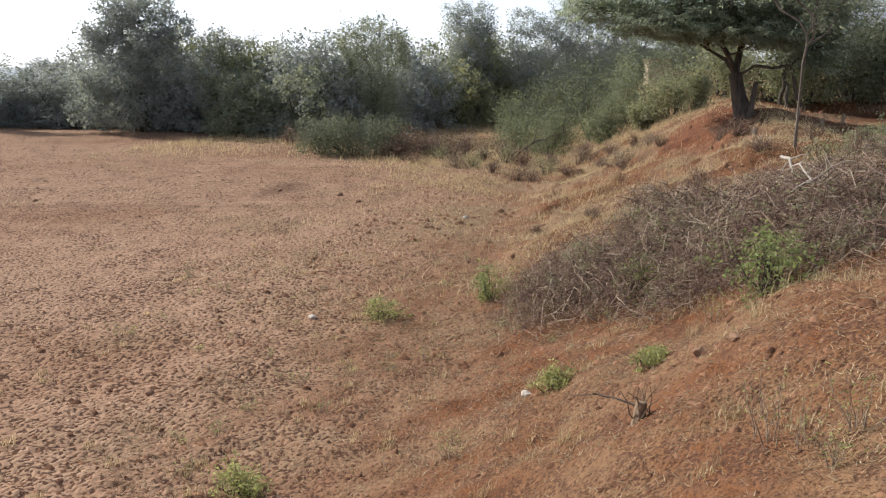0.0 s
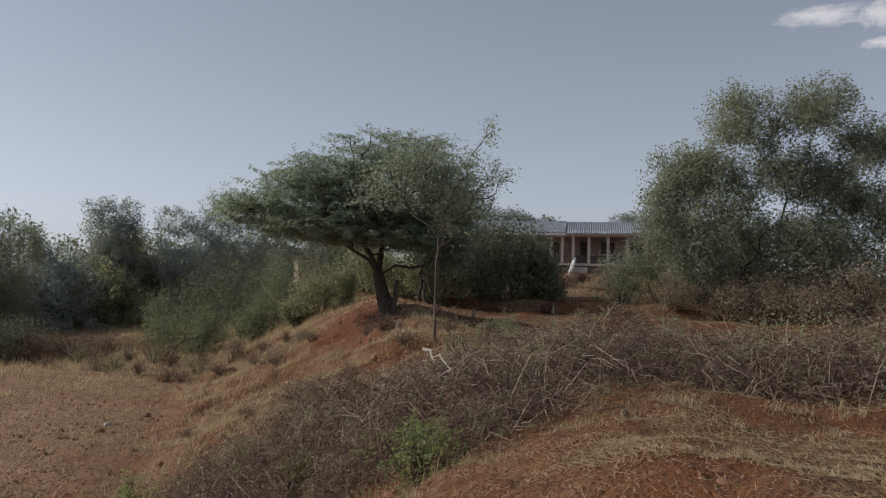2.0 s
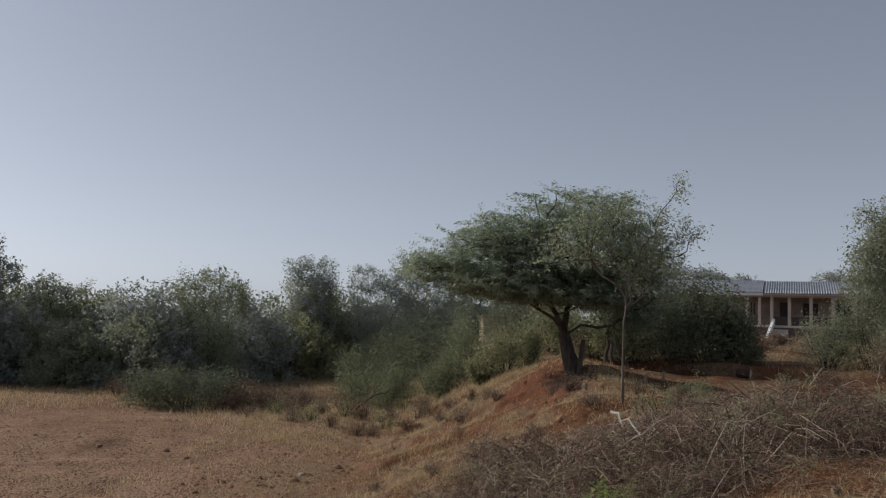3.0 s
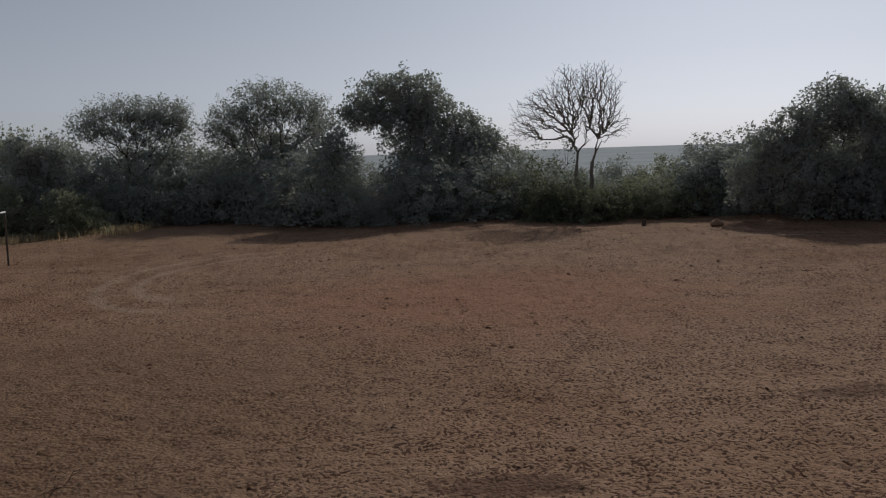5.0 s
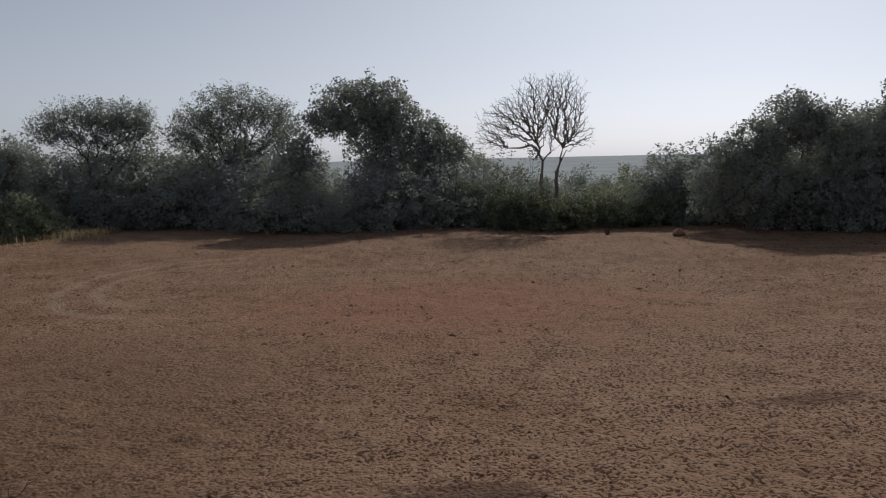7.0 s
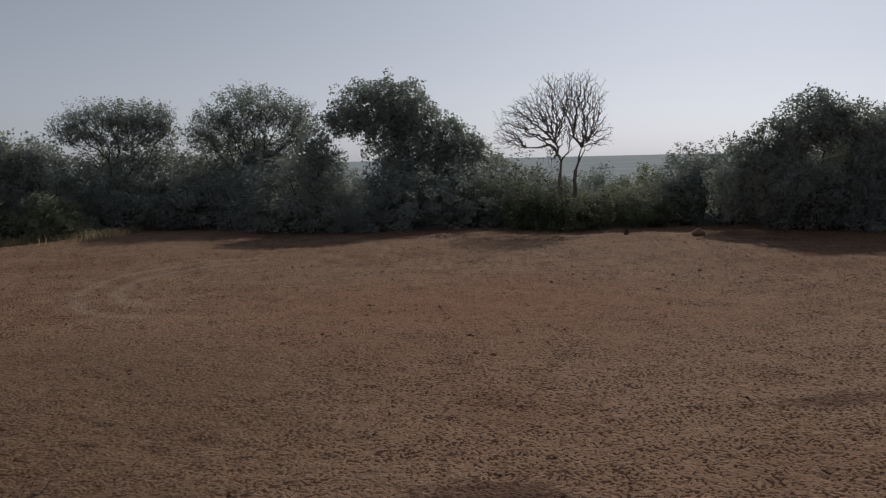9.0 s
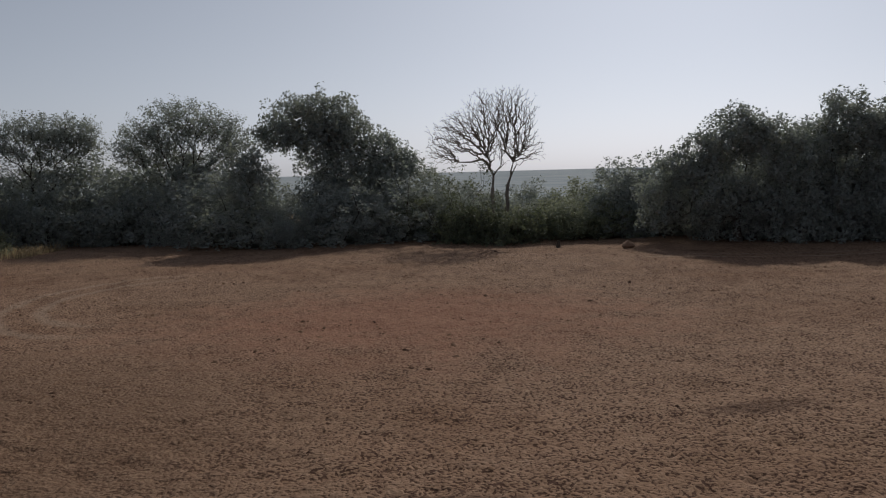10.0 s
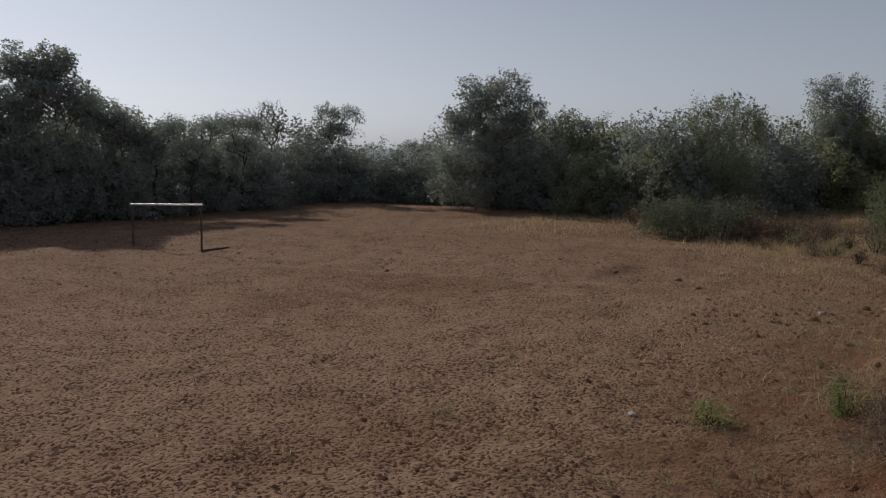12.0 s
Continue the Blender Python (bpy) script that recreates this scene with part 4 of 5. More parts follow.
bare_tree("small leafless grey tree above the thicket", spot(-46.6, 68), -46.6, 4.0, 0.12, [(0, 0, 7.2, 1.2, 1.2, 1.1), (-2.0, 0, 6.7, 1.4, 1.2, 0.8), (1.0, 0, 6.2, 1.0, 1.2, 0.8)], 380)
for az, d, tall in ((-6.5, 54.0, 3.0), (-7.8, 53.6, 2.8), (-9.1, 54.4, 2.6), (-5.4, 54.6, 2.9), (-5.9, 54.5, 2.6), (-8.9, 55, 2.3), (-7.4, 56.5, 2.9), (-4.8, 56, 5.5), (-13.8, 60, 3.5), (-10, 61, 2.7), (-12, 63, 2.5)):
    plant_at = spot(az, d)
    grow_bush("bush", BUSH_LABEL["dark"], plant_at, bush_lobes(tall * 1.7, tall), clumps=130, leaves=22, size=0.16, spread=0.22, leaf=LEAF_DEEP, group="thicket round the field")

# hidden by the acacia crown; added to throw the shade band beside it
grow_tree("tree", "dark leafy tree added behind the acacia for its shadow", **stand(-101.3, 44), fork=2.0, trunk=0.16, clumps=330, leaves=26, size=0.15, spread=0.25, twigs=0.1, leaf=LEAF_DEEP, stems=3, shell=0.1, floor=-1.0, spray=0.2,
          lobes=[(-0.8, 0, 4.4, 1.5, 1.6, 1.5), (0.9, 0, 4.8, 1.5, 1.6, 1.4), (0, 0, 2.8, 1.9, 1.7, 1.4)])

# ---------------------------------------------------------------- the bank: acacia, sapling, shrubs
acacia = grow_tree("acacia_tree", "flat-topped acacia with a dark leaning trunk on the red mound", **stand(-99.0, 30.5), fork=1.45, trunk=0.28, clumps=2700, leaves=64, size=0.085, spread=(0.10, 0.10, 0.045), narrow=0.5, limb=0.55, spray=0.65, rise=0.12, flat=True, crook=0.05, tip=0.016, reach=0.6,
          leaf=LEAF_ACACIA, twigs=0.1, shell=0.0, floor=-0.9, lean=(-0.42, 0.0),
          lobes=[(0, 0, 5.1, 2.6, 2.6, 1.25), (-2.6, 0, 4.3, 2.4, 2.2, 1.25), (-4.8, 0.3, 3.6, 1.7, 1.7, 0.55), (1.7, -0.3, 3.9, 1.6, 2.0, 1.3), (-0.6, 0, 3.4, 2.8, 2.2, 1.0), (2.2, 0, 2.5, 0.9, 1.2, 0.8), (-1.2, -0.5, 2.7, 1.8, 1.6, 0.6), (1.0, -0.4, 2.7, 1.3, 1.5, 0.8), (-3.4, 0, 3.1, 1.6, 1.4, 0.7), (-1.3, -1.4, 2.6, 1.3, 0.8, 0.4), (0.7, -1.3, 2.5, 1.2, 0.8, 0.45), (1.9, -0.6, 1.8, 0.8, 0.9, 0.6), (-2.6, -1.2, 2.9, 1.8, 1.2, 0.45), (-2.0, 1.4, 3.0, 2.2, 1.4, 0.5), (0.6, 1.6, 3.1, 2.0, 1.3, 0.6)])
sapling = grow_tree("sapling", "thin pale sapling with sparse grey-green leaves", **stand(-102.0, 22.8), fork=2.0, trunk=0.034, clumps=460, leaves=16, size=0.075, spread=0.14, leaf=LEAF_SAP, wood=BARK_GREY, crook=0.012, reach=0.6, twigs=0.25, shell=0.1, spray=0.25, rise=0.8, limb=0.6,
          lobes=[(0.3, 0, 3.0, 0.5, 0.5, 0.7), (0.9, 0, 4.3, 0.45, 0.5, 0.8), (1.35, 0, 5.3, 0.28, 0.3, 0.7), (1.5, 0, 4.2, 0.4, 0.4, 0.6), (-1.0, 0, 3.7, 1.3, 0.7, 1.0), (-0.3, 0, 4.5, 1.3, 0.5, 0.8), (0.6, 0, 3.6, 0.9, 0.5, 0.9)])
grow_tree("tree", "large rounded grey-green tree with drooping sprays", **stand(-121.5, 46), fork=2.2, trunk=0.34, clumps=4300, leaves=30, size=0.125, narrow=0.6, keep=0.85, spread=(0.22, 0.22, 0.34), leaf=LEAF_GREY, twigs=0.06, shell=0.05, spray=0.35, rise=0.1, limb=0.4, droop=0.5, floor=-0.6,
          lobes=[(-3.8, 0, 4.3, 1.7, 2.0, 2.3), (-3.0, 0, 6.7, 1.9, 2.0, 1.6), (-0.2, 0, 9.0, 2.1, 2.2, 2.3), (3.2, 0, 9.5, 2.3, 2.2, 1.9), (5.8, 0, 7.6, 2.5, 2.2, 1.7), (1.6, 0, 6.6, 2.4, 2.2, 1.9),
                 (-1.2, -0.8, 4.2, 2.4, 2.0, 2.0), (6.8, 0, 4.2, 2.0, 1.8, 1.5), (-1.6, 0, 6.4, 2.2, 2.0, 1.8), (3.6, 0, 6.0, 2.0, 2.0, 1.6), (5.0, 0.3, 5.0, 2.2, 1.8, 1.6), (2.8, -0.6, 3.2, 2.4, 1.8, 1.8), (-2.2, -0.8, 2.0, 2.2, 1.6, 1.3)])


def shrub(label, bearing, distance, w, h, leaf, clumps=60, leaves=26, size=0.09, name="shrub", group="", feather=0.09):
    return grow_bush(name, label, spot(bearing, distance), bush_lobes(w * 1.15, h * 1.3), clumps=clumps, leaves=leaves, size=size, spread=0.045 * (w + h), leaf=leaf, group=group, spray=feather * h, rise=1.2, turn=rnd.uniform(0, 360), stem_r=0.012 + 0.004 * h)


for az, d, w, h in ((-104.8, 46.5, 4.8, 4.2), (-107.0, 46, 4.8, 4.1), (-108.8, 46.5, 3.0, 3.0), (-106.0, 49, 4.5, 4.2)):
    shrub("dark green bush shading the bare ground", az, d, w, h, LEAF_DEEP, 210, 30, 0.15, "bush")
for az, d, w, h in ((-102.4, 46, 4.2, 3.5), (-100.3, 46, 4.2, 3.0), (-97.5, 48, 4.0, 3.0)):
    shrub("olive green bush behind the acacia trunk", az, d, w, h, LEAF_OLIVE, 200, 30, 0.13, "bush")
for az, d, w, h in ((-114.0, 47, 3.2, 2.8), (-116.3, 47, 4.6, 3.9), (-118.8, 46.5, 4.2, 3.6), (-122.5, 46.5, 4.2, 3.2), (-126.5, 47, 4.4, 3.6), (-130, 46, 5, 4.0), (-134, 45, 5, 5.0), (-138, 43, 5, 4.5)):
    shrub("tangled olive bush below the large tree", az, d, w, h, LEAF_GREY if h < 3.7 else LEAF_MOSS, 200, 28, 0.10, "bush", feather=0.2)
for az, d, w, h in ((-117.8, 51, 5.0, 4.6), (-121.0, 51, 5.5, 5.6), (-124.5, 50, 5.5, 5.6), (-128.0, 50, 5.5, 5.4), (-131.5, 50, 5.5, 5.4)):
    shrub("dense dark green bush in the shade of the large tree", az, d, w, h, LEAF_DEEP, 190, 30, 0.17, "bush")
for az, d, w, h in ((-110.0, 62, 2.6, 1.3), (-113.2, 60, 3.0, 1.5), (-111.4, 66, 2.2, 1.1), (-109.3, 52, 2.2, 1.3)):
    shrub("low dry bush in front of the building", az, d, w, h, LEAF_DRY, 90, 26, 0.12, "bush")
for az, d, w, h in ((-120.5, 44, 3.0, 2.1), (-123.5, 44, 3.2, 2.2), (-126.0, 43.5, 3.0, 2.6), (-128.5, 43, 3.4, 3.0), (-131.5, 43, 3.4, 2.8), (-117.5, 44.5, 2.4, 1.6)):
    shrub("dry brown creeper-hung bush", az, d, w, h, LEAF_STRAW, 130, 24, 0.08, "bush", feather=0.25)
for az, d, w, h in ((-85.0, 57, 4.0, 3.6), (-87.5, 56, 4.2, 4.6), (-89.8, 52, 4.2, 4.2), (-92.2, 48, 3.6, 3.0), (-87.0, 49, 3.0, 2.4), (-90.5, 46, 3.0, 2.0), (-85.5, 52, 3.5, 2.6), (-92.0, 53, 5.0, 4.6), (-95.0, 55, 5.0, 4.2)):
    shrub("feathery olive shrub growing in tall dry grass", az, d, w, h, LEAF_MOSS, 190, 30, 0.10, "bush", feather=0.2)
for az, d, w, h in ((-94.6, 41, 2.6, 2.2), (-96.0, 42, 1.8, 2.0), (-93.2, 42, 1.6, 1.3)):
    shrub("leafy green bush on the crest of the mound", az, d, w, h, LEAF_OLIVE, 140, 28, 0.11, "bush")
for az, d, w, h in ((-72.4, 49.5, 3.8, 1.9), (-74.2, 48.5, 4.2, 2.3), (-76.0, 48, 4.2, 1.9), (-77.8, 47.8, 3.8, 1.4), (-79.8, 49, 3.2, 0.9)):
    shrub("low dark grey bush in the dry grass", az, d, w, h, LEAF_DEEP if h > 1.5 else LEAF_DRY, 170, 26, 0.11, "bush")
for az, d, w, h, leaf in ((-93.5, 34, 1.3, 0.5, LEAF_STRAW), (-85.0, 38, 1.6, 0.7, LEAF_DRY), (-87.0, 39, 1.6, 0.9, LEAF_OLIVE), (-89.0, 40, 1.8, 0.9, LEAF_STRAW),
                          (-91.5, 33.0, 1.6, 0.6, LEAF_STRAW), (-105.8, 24.0, 0.8, 0.5, LEAF_OLIVE), (-81.0, 42, 1.6, 0.7, LEAF_STRAW), (-80.0, 46, 2.0, 0.9, LEAF_OLIVE)):
    shrub("low dry twiggy shrub on the eroded slope", az, d, w, h, leaf, 90, 16, 0.05, group="dry shrubs on the slope", feather=0.2)
for az, d, w, h, leaf in ((-76.2, 16.0, 0.85, 0.5, LEAF_PALE), (-83.6, 17.0, 0.75, 0.75, LEAF_FRESH), (-66.3, 9.3, 0.8, 0.42, LEAF_PALE), (-88.0, 10.2, 0.5, 0.36, LEAF_PALE), (-94.2, 9.4, 0.45, 0.25, LEAF_PALE),
                          (-101.4, 10.25, 1.35, 1.0, LEAF_FRESH), (-93.5, 13.2, 0.7, 0.8, LEAF_FRESH), (-95.2, 14.6, 0.8, 0.85, LEAF_OLIVE), (-107.5, 14.2, 0.9, 1.0, LEAF_OLIVE), (-112.0, 16.8, 1.0, 1.1, LEAF_OLIVE), (-117.2, 15.0, 0.9, 1.0, LEAF_OLIVE), (-122.0, 16.5, 1.3, 1.2, LEAF_OLIVE), (-126.6, 15.0, 2.2, 1.3, LEAF_OLIVE), (-129.8, 15.4, 2.0, 1.4, LEAF_OLIVE), (-133, 15, 1.6, 1.5, LEAF_OLIVE), (-104.0, 19.0, 0.9, 0.8, LEAF_OLIVE), (-106.6, 22, 0.9, 0.9, LEAF_OLIVE), (-82.0, 42, 1.3, 0.9, LEAF_OLIVE), (-84.2, 44, 1.5, 1.2, LEAF_OLIVE)):
    shrub("small fresh green shrub on dry soil", az, d, w * 1.15, h * 0.9, leaf, 90, 13, 0.03 + 0.025 * h, group="small green shrubs")


def twig_bush(seed, w, h, count, leaves):
    """A leafless little shrub: wiry stems that fan out from the root, with a few withered leaves."""
    r = np.random.default_rng(seed)
    paths, tips = [], []
    for i in range(count):
        a, lean = r.uniform(0, 6.283), r.uniform(0.15, 1.0)
        tip = np.array([math.cos(a) * lean * w / 2, math.sin(a) * lean * w / 2, h * (1.05 - 0.55 * lean) * r.uniform(0.6, 1.1)])
        main = bow(tip * np.array([0.08, 0.08, 0]), tip, 0.08, 0.22, 4)
        paths.append((main, 0.010, 0.004))
        for k_ in range(2):
            q = main[1 + k_] + (tip - main[1 + k_]) * r.uniform(0.5, 0.9) + r.normal(0, 0.12 * w, 3)
            paths.append((bow(main[1 + k_], (q[0], q[1], max(q[2], 0.03)), 0.04, 0.2, 3), 0.005, 0.003))
        tips += [main[2], main[3]]
    v1, f1 = tubes(paths, 3)
    v2, f2 = leaf_cards(np.array(tips), leaves, 0.07, 0.05, 0.5)
    v2[:, 2] = np.abs(v2[:, 2])
    return data("stem_frame", v1, f1, TWIG), data("foliage", v2, f2, LEAF_DRY)


wiry = [twig_bush(40 + s, 1.0, 0.7, 34, 5) for s in range(3)]
for az, d, s in ((-76.5, 47, 1.6), (-78.2, 44, 1.3), (-79.6, 47, 2.0), (-80.8, 44, 1.5), (-81.6, 48, 2.2), (-82.8, 45, 1.6), (-83.4, 40, 1.2), (-84.4, 47, 2.2), (-85.4, 43, 1.6), (-86.0, 37, 1.1), (-87.2, 42, 1.8), (-88.2, 36, 1.2),
                 (-89.3, 41, 1.7), (-90.4, 35, 1.2), (-91.0, 38, 1.3), (-92.4, 36, 1.0), (-91.8, 31, 0.8), (-94.0, 31, 0.9), (-97.6, 28, 0.9), (-98.6, 27, 1.1), (-96.4, 22, 0.9), (-93.0, 21, 0.8), (-90.0, 22, 0.7), (-86.4, 24, 0.6),
                 (-100.0, 23, 1.0), (-102.8, 25, 0.9), (-105.4, 22, 1.0), (-108.8, 21, 1.0), (-111.0, 20, 1.0), (-115.0, 20.5, 1.1), (-74.0, 52, 1.8), (-72.0, 53, 1.6), (-70.2, 54, 1.8), (-77.4, 52, 2.0)):
    x, y, z = spot(az, d)
    thing = new("twig_shrub")
    thing.matrix_world = pose(x, y, z - 0.03, 0, 0, rnd.uniform(0, 360)) @ Matrix.Diagonal((s, s, s * rnd.uniform(0.6, 1.0), 1))
    tagged(thing, "bare wiry shrub with a few withered leaves", "shrub", "wiry shrubs on the slope")
    stem_mesh, leaf_mesh = wiry[rnd.randrange(3)]
    part("stem_frame", stem_mesh, None, thing)
    part("foliage", leaf_mesh, None, thing, "withered brown leaves")


def brush(seed, w, depth, h, twigs, leaves, withered):
    """A heap of cut thorn branches: tangled thin twigs, some long and arching, withered leaves and a few green sprigs."""
    r = np.random.default_rng(seed)
    paths = []

    def roof(x, y):
        return h * math.exp(-(x / (w * 0.45)) ** 2 - (y / (depth * 0.5)) ** 2)

    for i in range(twigs):
        long_one = i % 22 == 0
        a = np.array([r.normal(0, w * 0.27), r.normal(0, depth * 0.27), 0])
        top = roof(a[0], a[1])
        a[2] = max(top, 0.08) * r.uniform(0, 1) ** 0.7
        d = r.normal(0, 1, 3) * np.array([1, 1, 0.6]) + np.array([0, 0, 0.3])
        d /= np.linalg.norm(d)
        b_ = a + d * (r.uniform(0.7, 1.4) if long_one else r.uniform(0.2, 0.65))
        b_[2] = min(max(b_[2], 0.02), roof(b_[0], b_[1]) + (0.5 if long_one else 0.28))
        paths.append((bow(a, b_, r.uniform(0.0, 0.3), 0.25 if long_one else 0.4, 6 if long_one else 3), r.uniform(0.004, 0.008) if long_one else r.uniform(0.0035, 0.008), 0.0025))
    v1, f1 = tubes(paths, 3)
    v1[:, 2] = np.maximum(v1[:, 2], 0)

    def inside(n, lo):
        c = np.stack([r.normal(0, w * 0.26, n), r.normal(0, depth * 0.26, n), np.zeros(n)], -1)
        c[:, 2] = r.uniform(lo, 1, n) * h * np.exp(-(c[:, 0] / (w * 0.45)) ** 2 - (c[:, 1] / (depth * 0.5)) ** 2)
        return c

    v2, f2 = leaf_cards(inside(leaves, 0), 2, 0.05, 0.038, 0.5)
    v3, f3 = leaf_cards(inside(44, 0.6), 22, 0.07, 0.05, 0.5, spray=0.12, rise=1.0)
    return data("twig_tangle", v1, f1, TWIG), data("withered_foliage", v2, f2, withered), data("green_growth", v3, f3, LEAF_OLIVE)


heap_rnd = random.Random(5)
heaps = [brush(s, 2.9, 2.4, 1.15, 1000, 3000, (LEAF_DRY, LEAF_STRAW, LEAF_DRY, LEAF_STRAW)[s - 1]) for s in (1, 2, 3, 4)]
for i, (az, d, s, hz) in enumerate(((-88.2, 15.4, 0.8, 0.75), (-92.0, 14.4, 0.9, 0.9), (-96.0, 13.4, 0.95, 0.95), (-100.2, 12.6, 1.0, 1.0), (-104.8, 12.0, 1.0, 1.0), (-109.5, 13.0, 1.0, 1.0), (-114.5, 14.2, 1.0, 1.0),
                                    (-119.5, 13.6, 1.05, 0.9), (-124.5, 13.8, 1.1, 0.85), (-129.5, 14.4, 1.1, 1.0), (-134.5, 14, 1.1, 1.2), (-95.0, 16.6, 1.0, 0.9), (-101.5, 16.5, 1.0, 0.75), (-107.5, 17.0, 1.0, 0.6), (-113.5, 18, 1.0, 0.4),
                                    (-119, 18, 1.0, 0.35), (-126, 18.5, 1.1, 0.5), (-132, 18.5, 1.1, 1.0), (-98.6, 12.0, 0.75, 0.7), (-104.6, 10.5, 0.7, 0.7), (-94.0, 13.9, 0.85, 0.85), (-89.5, 15.9, 0.8, 0.7), (-102.0, 13.4, 1.0, 1.1), (-98.0, 14.6, 1.0, 1.0))):
    x, y, z = spot(az, d)
    heap = new("brush_pile")
    gx_ = (float(height(x + 1, y)) - float(height(x - 1, y))) / 2
    gy_ = (float(height(x, y + 1)) - float(height(x, y - 1))) / 2
    lay = Vector((-gx_, -gy_, 1)).normalized().to_track_quat("Z", "Y").to_matrix().to_4x4()
    hz *= heap_rnd.uniform(0.75, 1.1)
    x, y = x + heap_rnd.uniform(-0.25, 0.25), y + heap_rnd.uniform(-0.25, 0.25)
    heap.matrix_world = Matrix.Translation((x, y, z - 0.03)) @ lay @ pose(0, 0, 0, 0, 0, rnd.uniform(0, 360)) @ Matrix.Diagonal((s, s, hz, 1))
    tagged(heap, "heap of cut grey-brown thorn branches on the bank", "brush pile", "brush piles along the bank")
    tw, lv, gr = heaps[i % 4]
    part("twig_tangle", tw, None, heap)
    part("withered_foliage", lv, None, heap, "withered brown leaves")
    tagged(part("green_growth", gr, None, heap), "olive green sprigs caught in the cut branches", kind="stuff")

# ---------------------------------------------------------------- goals
WHITE = plain_paint("chalky_white_paint", (0.88, 0.88, 0.86), 0.3, (0.7, 0.67, 0.62), 0.15)
POST = bark("weathered_pole", (0.06, 0.048, 0.04), (0.17, 0.14, 0.11), 14)


def goal(label, a, b_, tall, far_tall, ground_reach):
    """A home-made football goal: two rough poles, a white crossbar, and a dark line along the ground from one post."""
    ax, ay = a
    bx, by = b_
    thing = new("football_goal")
    thing.matrix_world = pose(ax, ay, float(height(ax, ay)))
    tagged(thing, label, "football goal", "goals of the field")
    d = np.array([bx - ax, by - ay, 0.0])
    u = d / np.linalg.norm(d)
    for p, top in ((np.zeros(3), tall), (d, far_tall)):
        v, f = tubes([(bow(p + [0, 0, -0.15], p + [0.02, 0.01, top - 0.03], 0, 0.015, 6), 0.05, 0.045)], 8)
        part("post", data("post", v, f, POST, True), None, thing)
    v, f = tubes([(bow(-u * 0.12 + [0, 0, tall], d + u * 0.12 + [0, 0, far_tall], 0, 0.004, 7), 0.045, 0.045)], 8)
    part("crossbar", data("crossbar", v, f, WHITE, True), None, thing, "white-painted crossbar")
    if ground_reach:
        v, f = tubes([(bow((0.02, 0, 0.05), (ground_reach, 0.02, 0.05), 0, 0.02, 5), 0.05, 0.04)], 8)
        part("ground_pole", data("ground_pole", v, f, POST, True), None, thing)
    return thing


goal("home-made football goal with dark poles and white crossbar", (27.15, 29.0), (27.05, 33.4), 2.05, 1.88, 1.6)
goal("home-made football goal with dark poles and white crossbar", (-20.5, 39.9), (-20.8, 35.4), 2.5, 2.45, 0)

# ---------------------------------------------------------------- building
SHEET = (lambda m: m.finish(m.mix(m.ramp(m.noise(1.2, 5), (0.4, 0.0), (0.7, 0.5)), (0.31, 0.33, 0.37), (0.19, 0.17, 0.165)), 0.5, metal=0.5))(Nodes("corrugated_sheet"))
PLASTER = plain_paint("stained_plaster", (0.42, 0.30, 0.24), 0.9, (0.20, 0.15, 0.12), 0.5, 1.5)
CREAM = plain_paint("cream_paint", (0.62, 0.52, 0.44), 0.8, (0.35, 0.28, 0.22), 0.35, 2.0)
CONCRETE = plain_paint("grey_concrete", (0.46, 0.42, 0.38), 0.9, (0.25, 0.21, 0.18), 0.4, 2.0)
PLINTH = plain_paint("dark_mottled_plinth", (0.17, 0.135, 0.115), 0.95, (0.09, 0.075, 0.065), 0.5, 1.2)
DARKWOOD = plain_paint("dark_door_paint", (0.07, 0.05, 0.045), 0.6, (0.12, 0.09, 0.07), 0.3, 4.0)


def block(x0, x1, y0, y1, z0, z1, bevel=0.015):
    bm = bmesh.new()
    bmesh.ops.create_cube(bm, size=1, matrix=Matrix.Translation(((x0 + x1) / 2, (y0 + y1) / 2, (z0 + z1) / 2)) @ Matrix.Diagonal((x1 - x0, y1 - y0, z1 - z0, 1)))
    if bevel:
        bmesh.ops.bevel(bm, geom=bm.edges[:], offset=bevel, segments=1, affect="EDGES")
    return bm


def corrugated(x0, x1, y0, z0, y1, z1, pitch=0.20, deep=0.035):
    """A sloping corrugated sheet with thickness, waves running down the slope."""
    n = int((x1 - x0) / pitch * 6)
    xs = np.linspace(x0, x1, n)
    wave = deep * np.sin(xs / pitch * 2 * np.pi)
    rows = [np.stack([xs, np.full(n, yy), zz + wave - t], -1) for yy, zz, t in ((y0, z0, 0), (y1, z1, 0), (y1, z1, 0.012), (y0, z0, 0.012))]
    v = np.concatenate(rows)
    i = np.arange(n - 1)
    f = np.concatenate([np.stack([i + n * a, i + 1 + n * a, i + 1 + n * b_, i + n * b_], -1) for a, b_ in ((0, 1), (1, 2), (2, 3), (3, 0))])
    return data("roof_sheet", v, f, SHEET)


bx_, by_, bz_ = spot(-112, 80)
house = new("school_building")
house.matrix_world = pose(bx_, by_, bz_, 0, 0, -112)
tagged(house, "long low building with verandah columns and corrugated metal roof", "building")
FLOOR, EAVE, RIDGE = 1.15, 3.7, 5.2
L, R = -11.0, 15.0
part("plinth", block(L, R, 0.0, 9.0, -1.2, FLOOR - 0.2), PLINTH, house, "dark mottled plinth")
part("verandah_slab", block(L - 0.1, R + 0.1, -0.12, 2.0, FLOOR - 0.2, FLOOR), CREAM, house, "pale concrete verandah edge")
